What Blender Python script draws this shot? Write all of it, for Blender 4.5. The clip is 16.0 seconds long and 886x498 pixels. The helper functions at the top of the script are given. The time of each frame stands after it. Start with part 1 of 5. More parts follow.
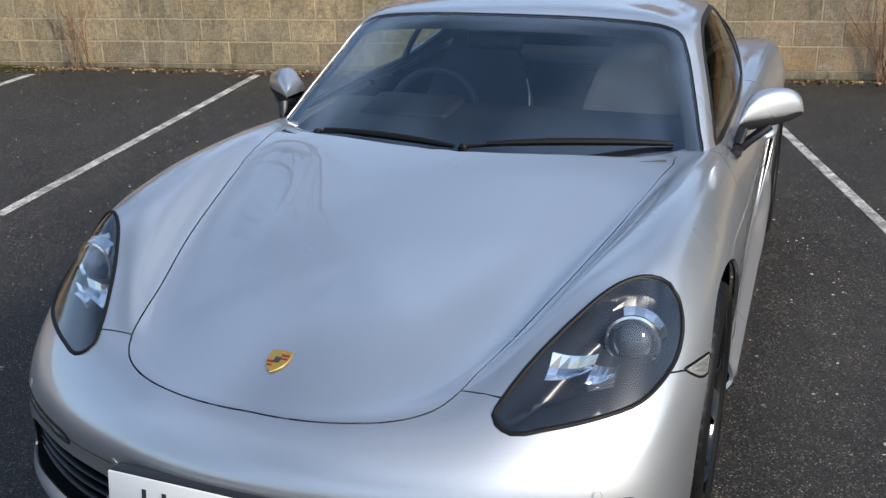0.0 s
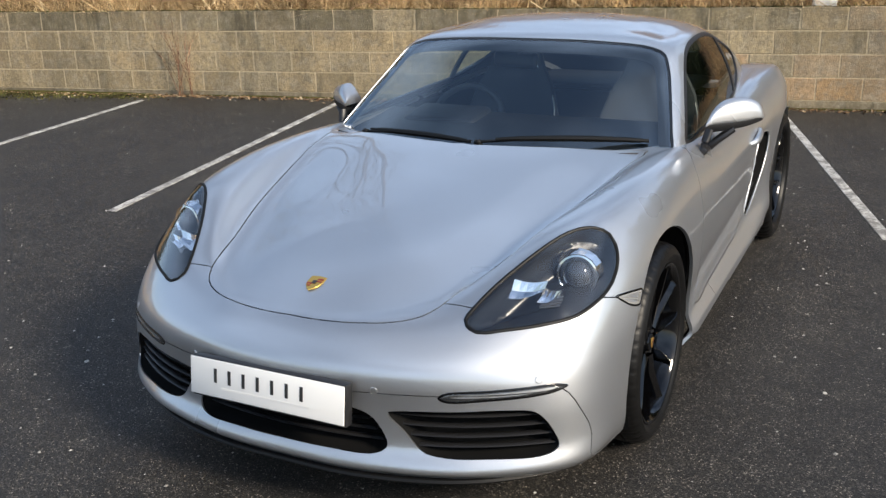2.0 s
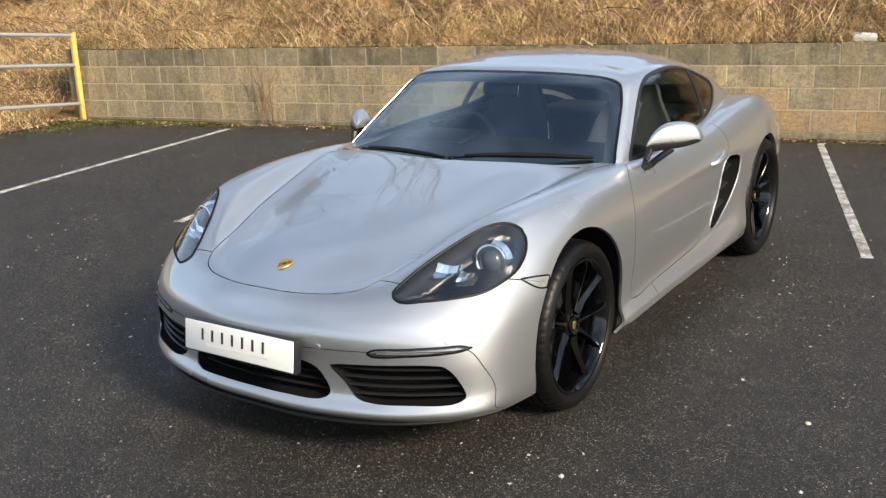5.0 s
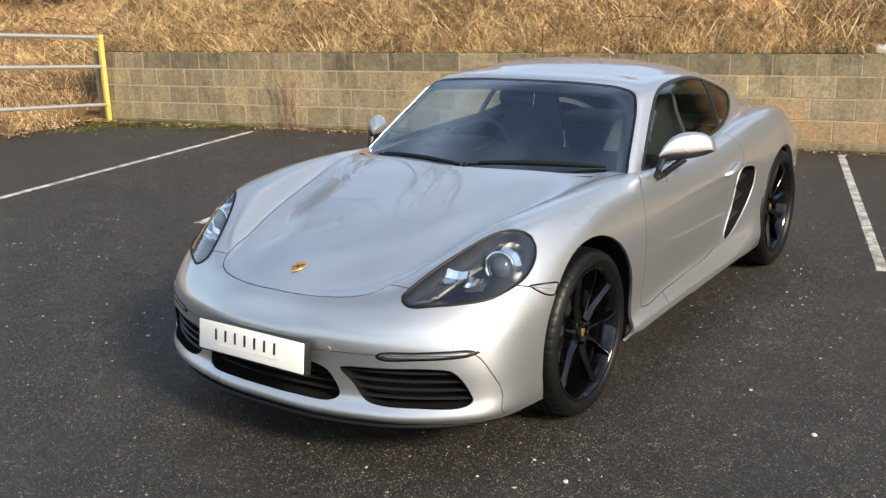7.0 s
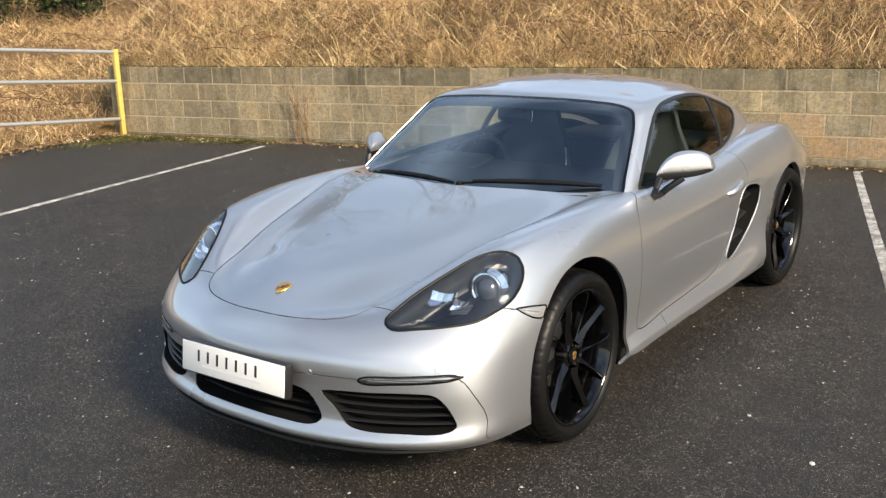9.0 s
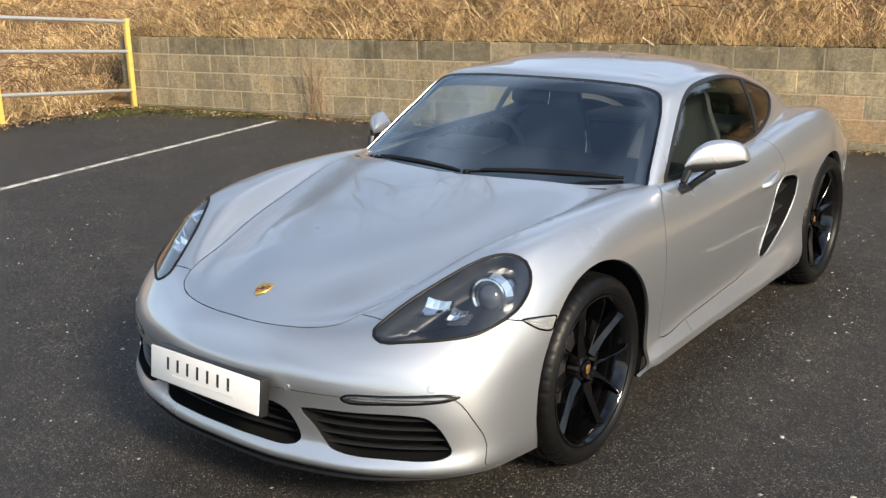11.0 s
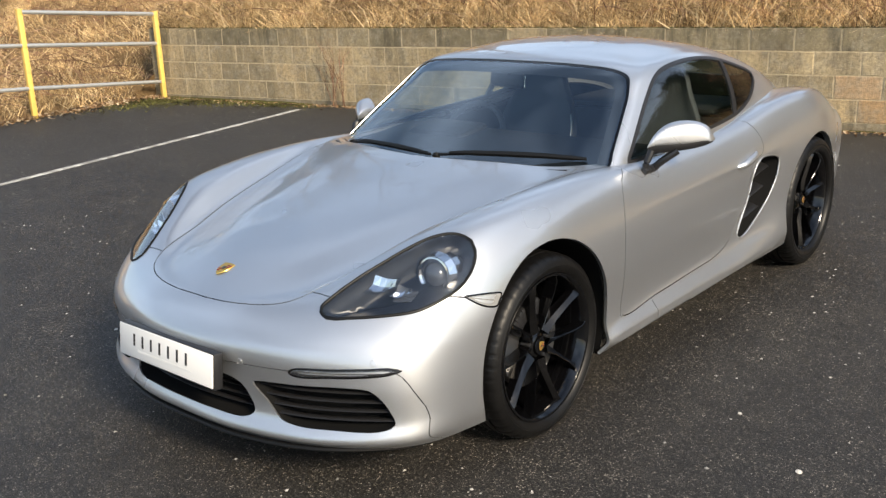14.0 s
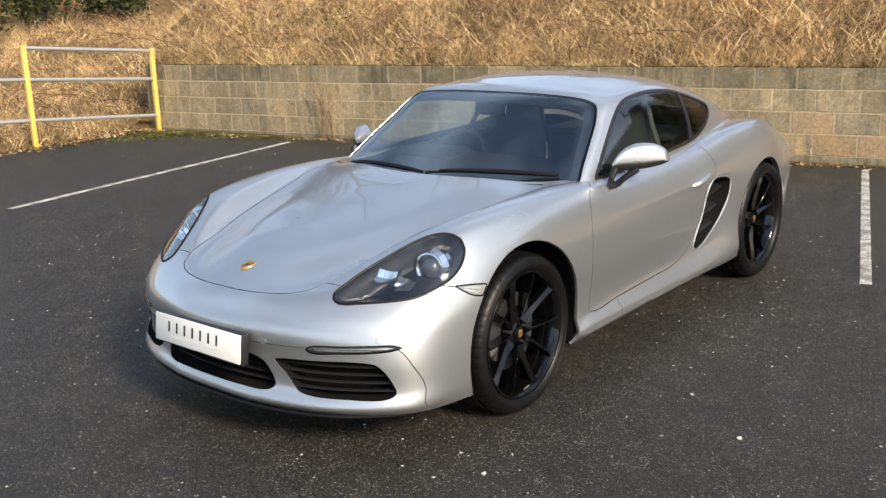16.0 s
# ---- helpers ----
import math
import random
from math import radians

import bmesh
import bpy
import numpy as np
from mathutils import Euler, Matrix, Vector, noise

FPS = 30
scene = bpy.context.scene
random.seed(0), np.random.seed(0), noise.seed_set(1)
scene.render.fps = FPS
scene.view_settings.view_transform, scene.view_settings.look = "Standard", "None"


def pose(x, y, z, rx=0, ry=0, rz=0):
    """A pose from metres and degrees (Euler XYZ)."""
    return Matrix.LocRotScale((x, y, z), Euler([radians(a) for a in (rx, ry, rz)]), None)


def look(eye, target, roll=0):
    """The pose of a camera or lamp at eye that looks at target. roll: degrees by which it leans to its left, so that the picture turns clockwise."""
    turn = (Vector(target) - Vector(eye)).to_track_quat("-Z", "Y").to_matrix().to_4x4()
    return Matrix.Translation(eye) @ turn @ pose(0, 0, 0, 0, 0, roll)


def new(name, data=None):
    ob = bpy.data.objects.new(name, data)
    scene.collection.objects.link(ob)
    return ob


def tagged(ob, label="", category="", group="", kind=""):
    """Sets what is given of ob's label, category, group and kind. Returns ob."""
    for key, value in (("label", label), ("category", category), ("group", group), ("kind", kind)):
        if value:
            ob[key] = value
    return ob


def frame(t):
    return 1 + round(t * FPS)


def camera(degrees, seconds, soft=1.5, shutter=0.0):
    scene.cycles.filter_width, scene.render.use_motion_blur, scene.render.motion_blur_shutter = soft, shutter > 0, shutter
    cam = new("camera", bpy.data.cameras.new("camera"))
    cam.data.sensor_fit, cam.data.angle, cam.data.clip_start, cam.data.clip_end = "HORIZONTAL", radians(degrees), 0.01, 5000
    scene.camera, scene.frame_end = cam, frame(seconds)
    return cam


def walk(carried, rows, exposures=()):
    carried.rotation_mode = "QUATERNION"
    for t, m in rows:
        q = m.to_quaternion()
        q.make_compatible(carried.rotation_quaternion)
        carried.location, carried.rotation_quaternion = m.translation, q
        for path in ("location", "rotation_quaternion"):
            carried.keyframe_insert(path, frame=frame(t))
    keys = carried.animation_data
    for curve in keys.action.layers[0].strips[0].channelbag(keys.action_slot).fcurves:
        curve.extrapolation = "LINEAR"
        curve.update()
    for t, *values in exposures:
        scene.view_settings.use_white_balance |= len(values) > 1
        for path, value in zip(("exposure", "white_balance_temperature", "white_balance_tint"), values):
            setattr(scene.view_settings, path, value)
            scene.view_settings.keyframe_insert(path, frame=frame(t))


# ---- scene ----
cam = camera(49.4, 16.0, soft=1.4)
PATH = [
    (0, (1.01, -2.32, 1.605), (0.335, -0.57, 0.912), -0.8),
    (0.5, (1.155, -2.452, 1.603), (0.436, -0.704, 0.95), -0.5),
    (1, (1.269, -2.624, 1.61), (0.494, -0.889, 0.987), -0.9),
    (1.5, (1.371, -2.8, 1.615), (0.571, -1.073, 1.001), -1.1),
    (2, (1.54, -2.923, 1.621), (0.686, -1.222, 1.006), -1.3),
    (2.5, (1.718, -2.982, 1.623), (0.792, -1.312, 1.027), -1.2),
    (3, (1.863, -3.045, 1.626), (0.901, -1.388, 1.052), -1.6),
    (3.5, (1.981, -3.131, 1.629), (1.005, -1.48, 1.062), -1.6),
    (4, (2.142, -3.221, 1.637), (1.139, -1.584, 1.078), -1.8),
    (6.5, (2.44, -3.236, 1.666), (1.339, -1.651, 1.14), -1.5),
    (7, (2.423, -3.245, 1.668), (1.325, -1.659, 1.139), -1.3),
    (7.5, (2.414, -3.255, 1.669), (1.325, -1.661, 1.147), -1.0),
    (8, (2.398, -3.258, 1.668), (1.311, -1.659, 1.155), -1.0),
    (8.5, (2.42, -3.21, 1.67), (1.32, -1.619, 1.163), -1.2),
    (9, (2.487, -3.109, 1.676), (1.348, -1.544, 1.174), -1.4),
    (11.5, (2.298, -2.659, 1.651), (1.123, -1.145, 1.079), -0.9),
    (12, (2.334, -2.575, 1.643), (1.149, -1.075, 1.055), -0.9),
    (12.5, (2.439, -2.498, 1.645), (1.232, -1.014, 1.06), -0.6),
    (13, (2.548, -2.483, 1.646), (1.313, -1.02, 1.068), -1.0),
    (13.5, (2.607, -2.517, 1.647), (1.352, -1.07, 1.072), -1.7),
    (14, (2.636, -2.62, 1.654), (1.391, -1.164, 1.079), -2.0),
    (14.5, (2.656, -2.773, 1.649), (1.439, -1.295, 1.073), -1.7),
    (15, (2.713, -2.912, 1.668), (1.518, -1.408, 1.11), -1.1),
    (15.5, (2.807, -2.988, 1.67), (1.605, -1.478, 1.145), -1.1),
    (16, (2.96, -3.093, 1.665), (1.737, -1.592, 1.166), -1.5),
]
walk(cam, [(t, look(eye, target, roll)) for t, eye, target, roll in PATH],
     [(0, 0.08, 6250, 10), (1.5, 0.15, 6500, 10), (3.5, 0.29, 6950, 10), (7, 0.41, 7150, 10), (9, 0.41, 7150, 10), (13, 0.37, 7050, 10), (16, 0.38, 7050, 10)])


# ---------------- world and sun ----------------
SUN_DIR = Vector((1.62, -0.48, 1.02)).normalized()
world = bpy.data.worlds.new("sky")
scene.world = world
world.use_nodes = True
wn, wl = world.node_tree.nodes, world.node_tree.links
sky = wn.new("ShaderNodeTexSky")
sky.sky_type = "NISHITA"
sky.sun_disc = False
sky.sun_elevation = math.asin(SUN_DIR.z)
sky.sun_rotation = math.atan2(SUN_DIR.x, SUN_DIR.y)
sky.dust_density = 0.6
wco = wn.new("ShaderNodeTexCoord")
wmap = wn.new("ShaderNodeMapping")
wmap.inputs["Scale"].default_value = (1.0, 1.0, 2.6)
wl.new(wco.outputs["Generated"], wmap.inputs["Vector"])
cloud = wn.new("ShaderNodeTexNoise")
cloud.inputs["Scale"].default_value = 1.7
cloud.inputs["Detail"].default_value = 3
cloud.inputs["Roughness"].default_value = 0.45
wl.new(wmap.outputs["Vector"], cloud.inputs["Vector"])
cramp = wn.new("ShaderNodeValToRGB")
cramp.color_ramp.elements[0].position = 0.37
cramp.color_ramp.elements[1].position = 0.86
wl.new(cloud.outputs["Fac"], cramp.inputs["Fac"])
cmix = wn.new("ShaderNodeMixRGB")
cmix.inputs["Color2"].default_value = (7.0, 8.95, 12.3, 1)
wsep = wn.new("ShaderNodeSeparateXYZ")
wl.new(wco.outputs["Generated"], wsep.inputs["Vector"])
thin = wn.new("ShaderNodeMapRange")
thin.inputs["From Min"].default_value, thin.inputs["From Max"].default_value = 0.55, 0.95
thin.inputs["To Min"].default_value, thin.inputs["To Max"].default_value = 1.0, 0.7
wl.new(wsep.outputs["Z"], thin.inputs["Value"])
cover = wn.new("ShaderNodeMath")
cover.operation = "MULTIPLY"
wl.new(cramp.outputs["Color"], cover.inputs[0])
wl.new(thin.outputs["Result"], cover.inputs[1])
wl.new(cover.outputs["Value"], cmix.inputs["Fac"])
wl.new(sky.outputs["Color"], cmix.inputs["Color1"])
wl.new(cmix.outputs["Color"], wn["Background"].inputs["Color"])
wn["Background"].inputs["Strength"].default_value = 0.138

sun_data = bpy.data.lights.new("sun", "SUN")
sun_data.energy = 5.0
sun_data.angle = radians(13)  # a hazy sun with soft shadows
sun_data.color = (1.0, 0.89, 0.73)
sun = new("sun", sun_data)
sun.matrix_world = look(SUN_DIR * 40, (0, 0, 0))


# ---------------- materials ----------------
def srgb(r, g, b):
    return tuple(((c / 255 + 0.055) / 1.055) ** 2.4 if c > 10 else c / 255 / 12.92 for c in (r, g, b))


class Mat:
    """A small builder of node materials."""

    def __init__(self, name):
        self.m = bpy.data.materials.new(name)
        self.m.use_nodes = True
        self.n, self.l = self.m.node_tree.nodes, self.m.node_tree.links
        self.b = self.n["Principled BSDF"]
        self.co = None

    def coords(self):
        if self.co is None:
            self.co = self.n.new("ShaderNodeTexCoord").outputs["Object"]
        return self.co

    def noise(self, scale, detail=4, rough=0.55, vec=None, stretch=None):
        t = self.n.new("ShaderNodeTexNoise")
        t.inputs["Scale"].default_value, t.inputs["Detail"].default_value = scale, detail
        t.inputs["Roughness"].default_value = rough
        v = vec or self.coords()
        if stretch:
            mp = self.n.new("ShaderNodeMapping")
            mp.inputs["Scale"].default_value = stretch
            self.l.new(v, mp.inputs["Vector"])
            v = mp.outputs["Vector"]
        self.l.new(v, t.inputs["Vector"])
        return t.outputs["Fac"]

    def cells(self, scale, out="Distance"):
        t = self.n.new("ShaderNodeTexVoronoi")
        t.inputs["Scale"].default_value = scale
        self.l.new(self.coords(), t.inputs["Vector"])
        return t.outputs[out]

    def ramp(self, fac, *stops):
        r = self.n.new("ShaderNodeValToRGB")
        while len(r.color_ramp.elements) < len(stops):
            r.color_ramp.elements.new(0.5)
        for e, (p, c) in zip(r.color_ramp.elements, stops):
            e.position = p
            e.color = (c, c, c, 1) if isinstance(c, (int, float)) else (*c, 1)
        self.l.new(fac, r.inputs["Fac"])
        return r.outputs["Color"]

    def mix(self, fac, a, b, mode="MIX"):
        x = self.n.new("ShaderNodeMixRGB")
        x.blend_type = mode
        for s, v in (("Fac", fac), ("Color1", a), ("Color2", b)):
            if isinstance(v, (int, float)):
                x.inputs[s].default_value = v if s == "Fac" else (v, v, v, 1)
            elif isinstance(v, tuple):
                x.inputs[s].default_value = (*v, 1)
            else:
                self.l.new(v, x.inputs[s])
        return x.outputs["Color"]

    def put(self, **kw):
        names = dict(color="Base Color", rough="Roughness", metal="Metallic", coat="Coat Weight", coat_rough="Coat Roughness",
                     spec="Specular IOR Level", ior="IOR", trans="Transmission Weight", sheen="Sheen Weight", alpha="Alpha")
        for k, v in kw.items():
            s = self.b.inputs[names[k]]
            if isinstance(v, tuple):
                s.default_value = (*v, 1)
            elif isinstance(v, (int, float)):
                s.default_value = v
            else:
                self.l.new(v, s)
        return self

    def bump(self, height, strength=0.3, dist=0.01):
        b = self.n.new("ShaderNodeBump")
        b.inputs["Strength"].default_value, b.inputs["Distance"].default_value = strength, dist
        self.l.new(height, b.inputs["Height"])
        self.l.new(b.outputs["Normal"], self.b.inputs["Normal"])
        return self

    def rnd(self):
        return self.n.new("ShaderNodeObjectInfo").outputs["Random"]


def simple(name, color, rough=0.5, metal=0.0, **kw):
    return Mat(name).put(color=color, rough=rough, metal=metal, **kw).m


def paint_material():
    """Silver metallic: a tight and a broad flake lobe under one clear coat."""
    m = Mat("silver_paint")
    flake = m.noise(900, 2)
    tone = m.ramp(flake, (0.3, (0.495, 0.508, 0.524)), (0.7, (0.595, 0.609, 0.627)))
    m.put(color=tone, metal=1.0, rough=m.ramp(m.noise(2.0, 3), (0.3, 0.27), (0.7, 0.31)), coat=1.0, coat_rough=0.015)
    wide = m.n.new("ShaderNodeBsdfPrincipled")
    m.l.new(tone, wide.inputs["Base Color"])
    for k, v in (("Metallic", 0.88), ("Roughness", 0.55), ("Specular IOR Level", 0.2), ("Coat Weight", 1.0), ("Coat Roughness", 0.015), ("Coat IOR", 1.6)):
        wide.inputs[k].default_value = v
    m.b.inputs["Coat IOR"].default_value = 1.6
    both_lobes = m.n.new("ShaderNodeMixShader")
    both_lobes.inputs["Fac"].default_value = 0.5
    m.l.new(m.b.outputs["BSDF"], both_lobes.inputs[1])
    m.l.new(wide.outputs["BSDF"], both_lobes.inputs[2])
    m.l.new(both_lobes.outputs["Shader"], m.n["Material Output"].inputs["Surface"])
    return m.m


def asphalt_material():
    m = Mat("asphalt")
    fine = m.noise(300, 3, 0.75)
    sep = m.n.new("ShaderNodeSeparateColor")
    m.l.new(m.cells(270, "Color"), sep.inputs["Color"])
    agg = m.ramp(sep.outputs["Red"], (0.0, 0.12), (0.5, 0.58), (0.84, 2.0), (0.955, 4.4), (0.992, 13.0))
    big, wear = m.noise(0.6, 7, 0.72), m.noise(2.9, 7, 0.75)
    base = m.mix(m.ramp(fine, (0.32, 0), (0.72, 1)), (0.0055, 0.0050, 0.0045), (0.028, 0.0252, 0.0216))
    base = m.mix(m.ramp(big, (0.3, 0.0), (0.7, 0.75)), base, (0.0225, 0.0200, 0.0168))
    base = m.mix(m.ramp(wear, (0.46, 0.0), (0.66, 0.8)), base, (0.034, 0.0303, 0.0248))
    clump = m.ramp(m.noise(75, 3, 0.6), (0.32, 0.30), (0.66, 1.62))
    base = m.mix(1.0, base, clump, "MULTIPLY")
    base = m.mix(1.0, base, m.ramp(m.noise(16, 5, 0.75), (0.33, 0.6), (0.5, 0.95), (0.68, 1.4)), "MULTIPLY")
    color = m.mix(1.0, base, agg, "MULTIPLY")
    m.put(color=color, rough=m.ramp(fine, (0.3, 0.5), (0.7, 0.75)), spec=0.5)
    m.bump(m.mix(0.5, fine, m.cells(170)), 0.8, 0.006)
    return m.m


def line_material():
    m = Mat("line_paint")
    worn = m.mix(0.5, m.noise(55, 5, 0.7), m.noise(7, 4, 0.6))
    m.put(color=m.mix(m.ramp(worn, (0.40, 0), (0.56, 1)), (0.62, 0.61, 0.57), (0.20, 0.19, 0.175)), rough=0.75)
    m.bump(m.noise(240, 3), 0.5, 0.004)
    return m.m


def block_material(name, tones, dirt):
    m = Mat(name)
    m.co = m.n.new("ShaderNodeNewGeometry").outputs["Position"]
    grain = m.noise(120, 5, 0.7)
    stain = m.noise(2.2, 5, 0.65, stretch=(1, 1, 0.35))
    tone = m.ramp(m.rnd(), *tones)
    col = m.mix(m.ramp(stain, (0.40 - 0.12 * dirt, 0.0), (0.66, 0.42 + 0.3 * dirt)), tone, (0.085, 0.080, 0.055))
    col = m.mix(m.ramp(m.noise(9, 5, 0.7), (0.45, 0.0), (0.70, 0.65)), col, (0.52, 0.46, 0.35))
    col = m.mix(m.ramp(m.noise(34, 5, 0.75), (0.42, 0.0), (0.62, 0.5)), col, (0.16, 0.13, 0.085))
    blotch = m.mix(0.5, m.noise(4.5, 6, 0.7), m.noise(15, 5, 0.7))
    col = m.mix(m.ramp(blotch, (0.49, 0.0), (0.60, 0.30 + 0.25 * dirt)), col, (0.125, 0.098, 0.06))
    streak = m.noise(5.0, 5, 0.7, stretch=(1, 1, 0.14))
    col = m.mix(m.ramp(streak, (0.52, 0.0), (0.66, 0.05 + 0.6 * dirt)), col, (0.055, 0.05, 0.035))
    col = m.mix(m.ramp(grain, (0.35, 0.35), (0.7, 0.0)), col, (0.09, 0.08, 0.06))
    m.put(color=col, rough=0.92, spec=0.2)
    m.bump(m.mix(0.35, grain, m.noise(30, 4)), 0.9, 0.012)
    return m.m


def mortar_material():
    m = Mat("mortar")
    m.put(color=m.ramp(m.noise(40, 4), (0.3, (0.33, 0.26, 0.16)), (0.7, (0.53, 0.43, 0.28))), rough=0.95)
    m.bump(m.noise(150, 4), 0.6, 0.006)
    return m.m


def soil_material():
    m = Mat("bank_soil")
    m.put(color=m.mix(m.noise(9, 5, 0.65), (0.10, 0.065, 0.035), (0.26, 0.17, 0.085)), rough=0.95, spec=0.1)
    m.bump(m.noise(25, 5), 1.0, 0.05)
    return m.m


def straw_material(name, *stops):
    m = Mat(name)
    geo = m.n.new("ShaderNodeNewGeometry")
    m.co = geo.outputs["Position"]
    patch = m.ramp(m.mix(0.5, m.noise(1.6, 3), m.noise(7, 3)), (0.37, 0.30), (0.5, 0.92), (0.63, 1.36))
    m.put(color=m.mix(1.0, m.ramp(geo.outputs["Random Per Island"], *stops), patch, "MULTIPLY"), rough=0.75, spec=0.25)
    return m.m


def glass_material(name, tint, gloss=0.075, gloss_tint=(1, 1, 1), edge=0.85, haze=0.01):
    """Thin tinted pane: see-through, with a mirror coat that grows at grazing angles."""
    m = bpy.data.materials.new(name)
    m.use_nodes = True
    n, l = m.node_tree.nodes, m.node_tree.links
    out = n["Material Output"]
    n.remove(n["Principled BSDF"])
    tr, gl = n.new("ShaderNodeBsdfTransparent"), n.new("ShaderNodeBsdfGlossy")
    tr.inputs["Color"].default_value = (*tint, 1)
    gl.inputs["Color"].default_value = (*gloss_tint, 1)
    gl.inputs["Roughness"].default_value = haze
    lw, pw, ma, mx = n.new("ShaderNodeLayerWeight"), n.new("ShaderNodeMath"), n.new("ShaderNodeMath"), n.new("ShaderNodeMixShader")
    pw.operation, ma.operation = "POWER", "MULTIPLY_ADD"
    pw.inputs[1].default_value = 3.5
    ma.inputs[1].default_value, ma.inputs[2].default_value = edge, gloss
    l.new(lw.outputs["Facing"], pw.inputs[0])
    l.new(pw.outputs["Value"], ma.inputs[0])
    l.new(ma.outputs["Value"], mx.inputs["Fac"])
    l.new(tr.outputs["BSDF"], mx.inputs[1])
    l.new(gl.outputs["BSDF"], mx.inputs[2])
    l.new(mx.outputs["Shader"], out.inputs["Surface"])
    return m


def rubber_material():
    m = Mat("tyre_rubber")
    m.put(color=m.ramp(m.noise(8, 4), (0.3, (0.0025, 0.0025, 0.0027)), (0.7, (0.0055, 0.0052, 0.005))), rough=0.42, spec=0.25)
    m.bump(m.noise(180, 3), 0.15, 0.003)
    return m.m


def leather_material(name, c):
    m = Mat(name)
    m.put(color=m.mix(m.noise(5, 3), c, tuple(v * 1.5 for v in c)), rough=0.5, spec=0.4)
    m.bump(m.cells(420), 0.06, 0.001)
    return m.m


def galvanised_material():
    m = Mat("galvanised_steel")
    m.put(color=m.mix(m.noise(30, 4), (0.36, 0.37, 0.37), (0.55, 0.56, 0.55)), metal=0.55, rough=0.5)
    return m.m


def post_material():
    m = Mat("yellow_paint")
    m.put(color=m.mix(m.ramp(m.noise(16, 5, 0.7), (0.5, 0), (0.75, 0.8)), (0.74, 0.49, 0.12), (0.46, 0.32, 0.12)), rough=0.55)
    m.bump(m.noise(60, 4), 0.3, 0.004)
    return m.m


def bark_material(name, a, b):
    m = Mat(name)
    m.put(color=m.mix(m.noise(9, 5, 0.7, stretch=(1, 1, 0.3)), a, b), rough=0.9)
    m.bump(m.noise(25, 5, stretch=(1, 1, 0.3)), 0.8, 0.02)
    return m.m


def moss_material():
    m = Mat("moss")
    m.put(color=m.mix(m.noise(30, 5), (0.045, 0.045, 0.014), (0.10, 0.095, 0.028)), rough=1.0, spec=0.1)
    m.bump(m.noise(120, 5), 1.0, 0.02)
    return m.m


PAINT = paint_material()
ASPHALT, LINE, MORTAR, SOIL = asphalt_material(), line_material(), mortar_material(), soil_material()
BLOCK = block_material("concrete_block", ((0.0, (0.40, 0.31, 0.18)), (0.3, (0.66, 0.50, 0.285)), (0.5, (0.52, 0.42, 0.265)), (0.8, (0.70, 0.54, 0.31)), (1.0, (0.78, 0.57, 0.31))), 0.62)
BLOCK_TOP = block_material("stained_block", ((0.0, (0.36, 0.29, 0.17)), (1.0, (0.56, 0.45, 0.27))), 1.0)
FOOTING = block_material("cement_footing", ((0.0, (0.30, 0.24, 0.15)), (1.0, (0.40, 0.32, 0.20))), 0.9)
BLOCK_PALE = block_material("buff_block", ((0.0, (0.56, 0.35, 0.17)), (0.6, (0.64, 0.42, 0.23)), (1.0, (0.50, 0.39, 0.25))), 0.1)
STRAW = straw_material("dry_grass", (0.0, (0.12, 0.07, 0.036)), (0.2, (0.40, 0.26, 0.12)), (0.6, (0.70, 0.49, 0.25)), (1.0, (0.94, 0.75, 0.46)))
BRAMBLE = straw_material("bramble_cane", (0.0, (0.11, 0.05, 0.03)), (0.5, (0.27, 0.14, 0.085)), (1.0, (0.50, 0.33, 0.20)))
GREEN = straw_material("green_blade", (0.0, (0.05, 0.08, 0.02)), (1.0, (0.13, 0.16, 0.04)))
LEAF = straw_material("evergreen_leaf", (0.0, (0.012, 0.022, 0.008)), (0.6, (0.032, 0.048, 0.014)), (1.0, (0.08, 0.085, 0.026)))
LITTER = straw_material("leaf_litter", (0.0, (0.12, 0.06, 0.03)), (0.5, (0.30, 0.18, 0.09)), (1.0, (0.52, 0.42, 0.28)))
GRIT = straw_material("grit", (0.0, (0.20, 0.19, 0.17)), (1.0, (0.62, 0.60, 0.56)))
RUBBER, GALV, YELLOW, MOSS = rubber_material(), galvanised_material(), post_material(), moss_material()
BLACK_GLOSS = simple("gloss_black", (0.002, 0.002, 0.0024), 0.10, spec=0.4, coat=0.2, coat_rough=0.02)
BLACK_TRIM = simple("black_trim", (0.012, 0.012, 0.013), 0.42)
WIPER_BLACK = simple("wiper_black", (0.004, 0.004, 0.004), 0.5, spec=0.25)
PROJECTOR_GLASS = simple("projector_glass", (0.045, 0.05, 0.06), 0.04, coat=1.0, coat_rough=0.01)
LAMP_GREY = simple("grey_lens", (0.03, 0.032, 0.034), 0.15, coat=1.0, coat_rough=0.03)
UNDER = simple("underside_black", (0.006, 0.006, 0.006), 0.9, spec=0.1)
CHROME = simple("chrome", (0.88, 0.89, 0.91), 0.10, 1.0)
STEEL = simple("brake_steel", (0.42, 0.41, 0.40), 0.35, 1.0)
GOLD = simple("gold_enamel", (0.62, 0.40, 0.10), 0.28, 0.8)
RED = simple("red_enamel", (0.22, 0.02, 0.02), 0.3)
WHITE_PLATE = simple("white_acrylic", (0.80, 0.79, 0.76), 0.25, coat=0.6, coat_rough=0.05)
INK = simple("dark_ink", (0.03, 0.03, 0.03), 0.4)
LENS_CLEAR = glass_material("clear_lens", (0.93, 0.95, 0.97), 0.085, haze=0.11)
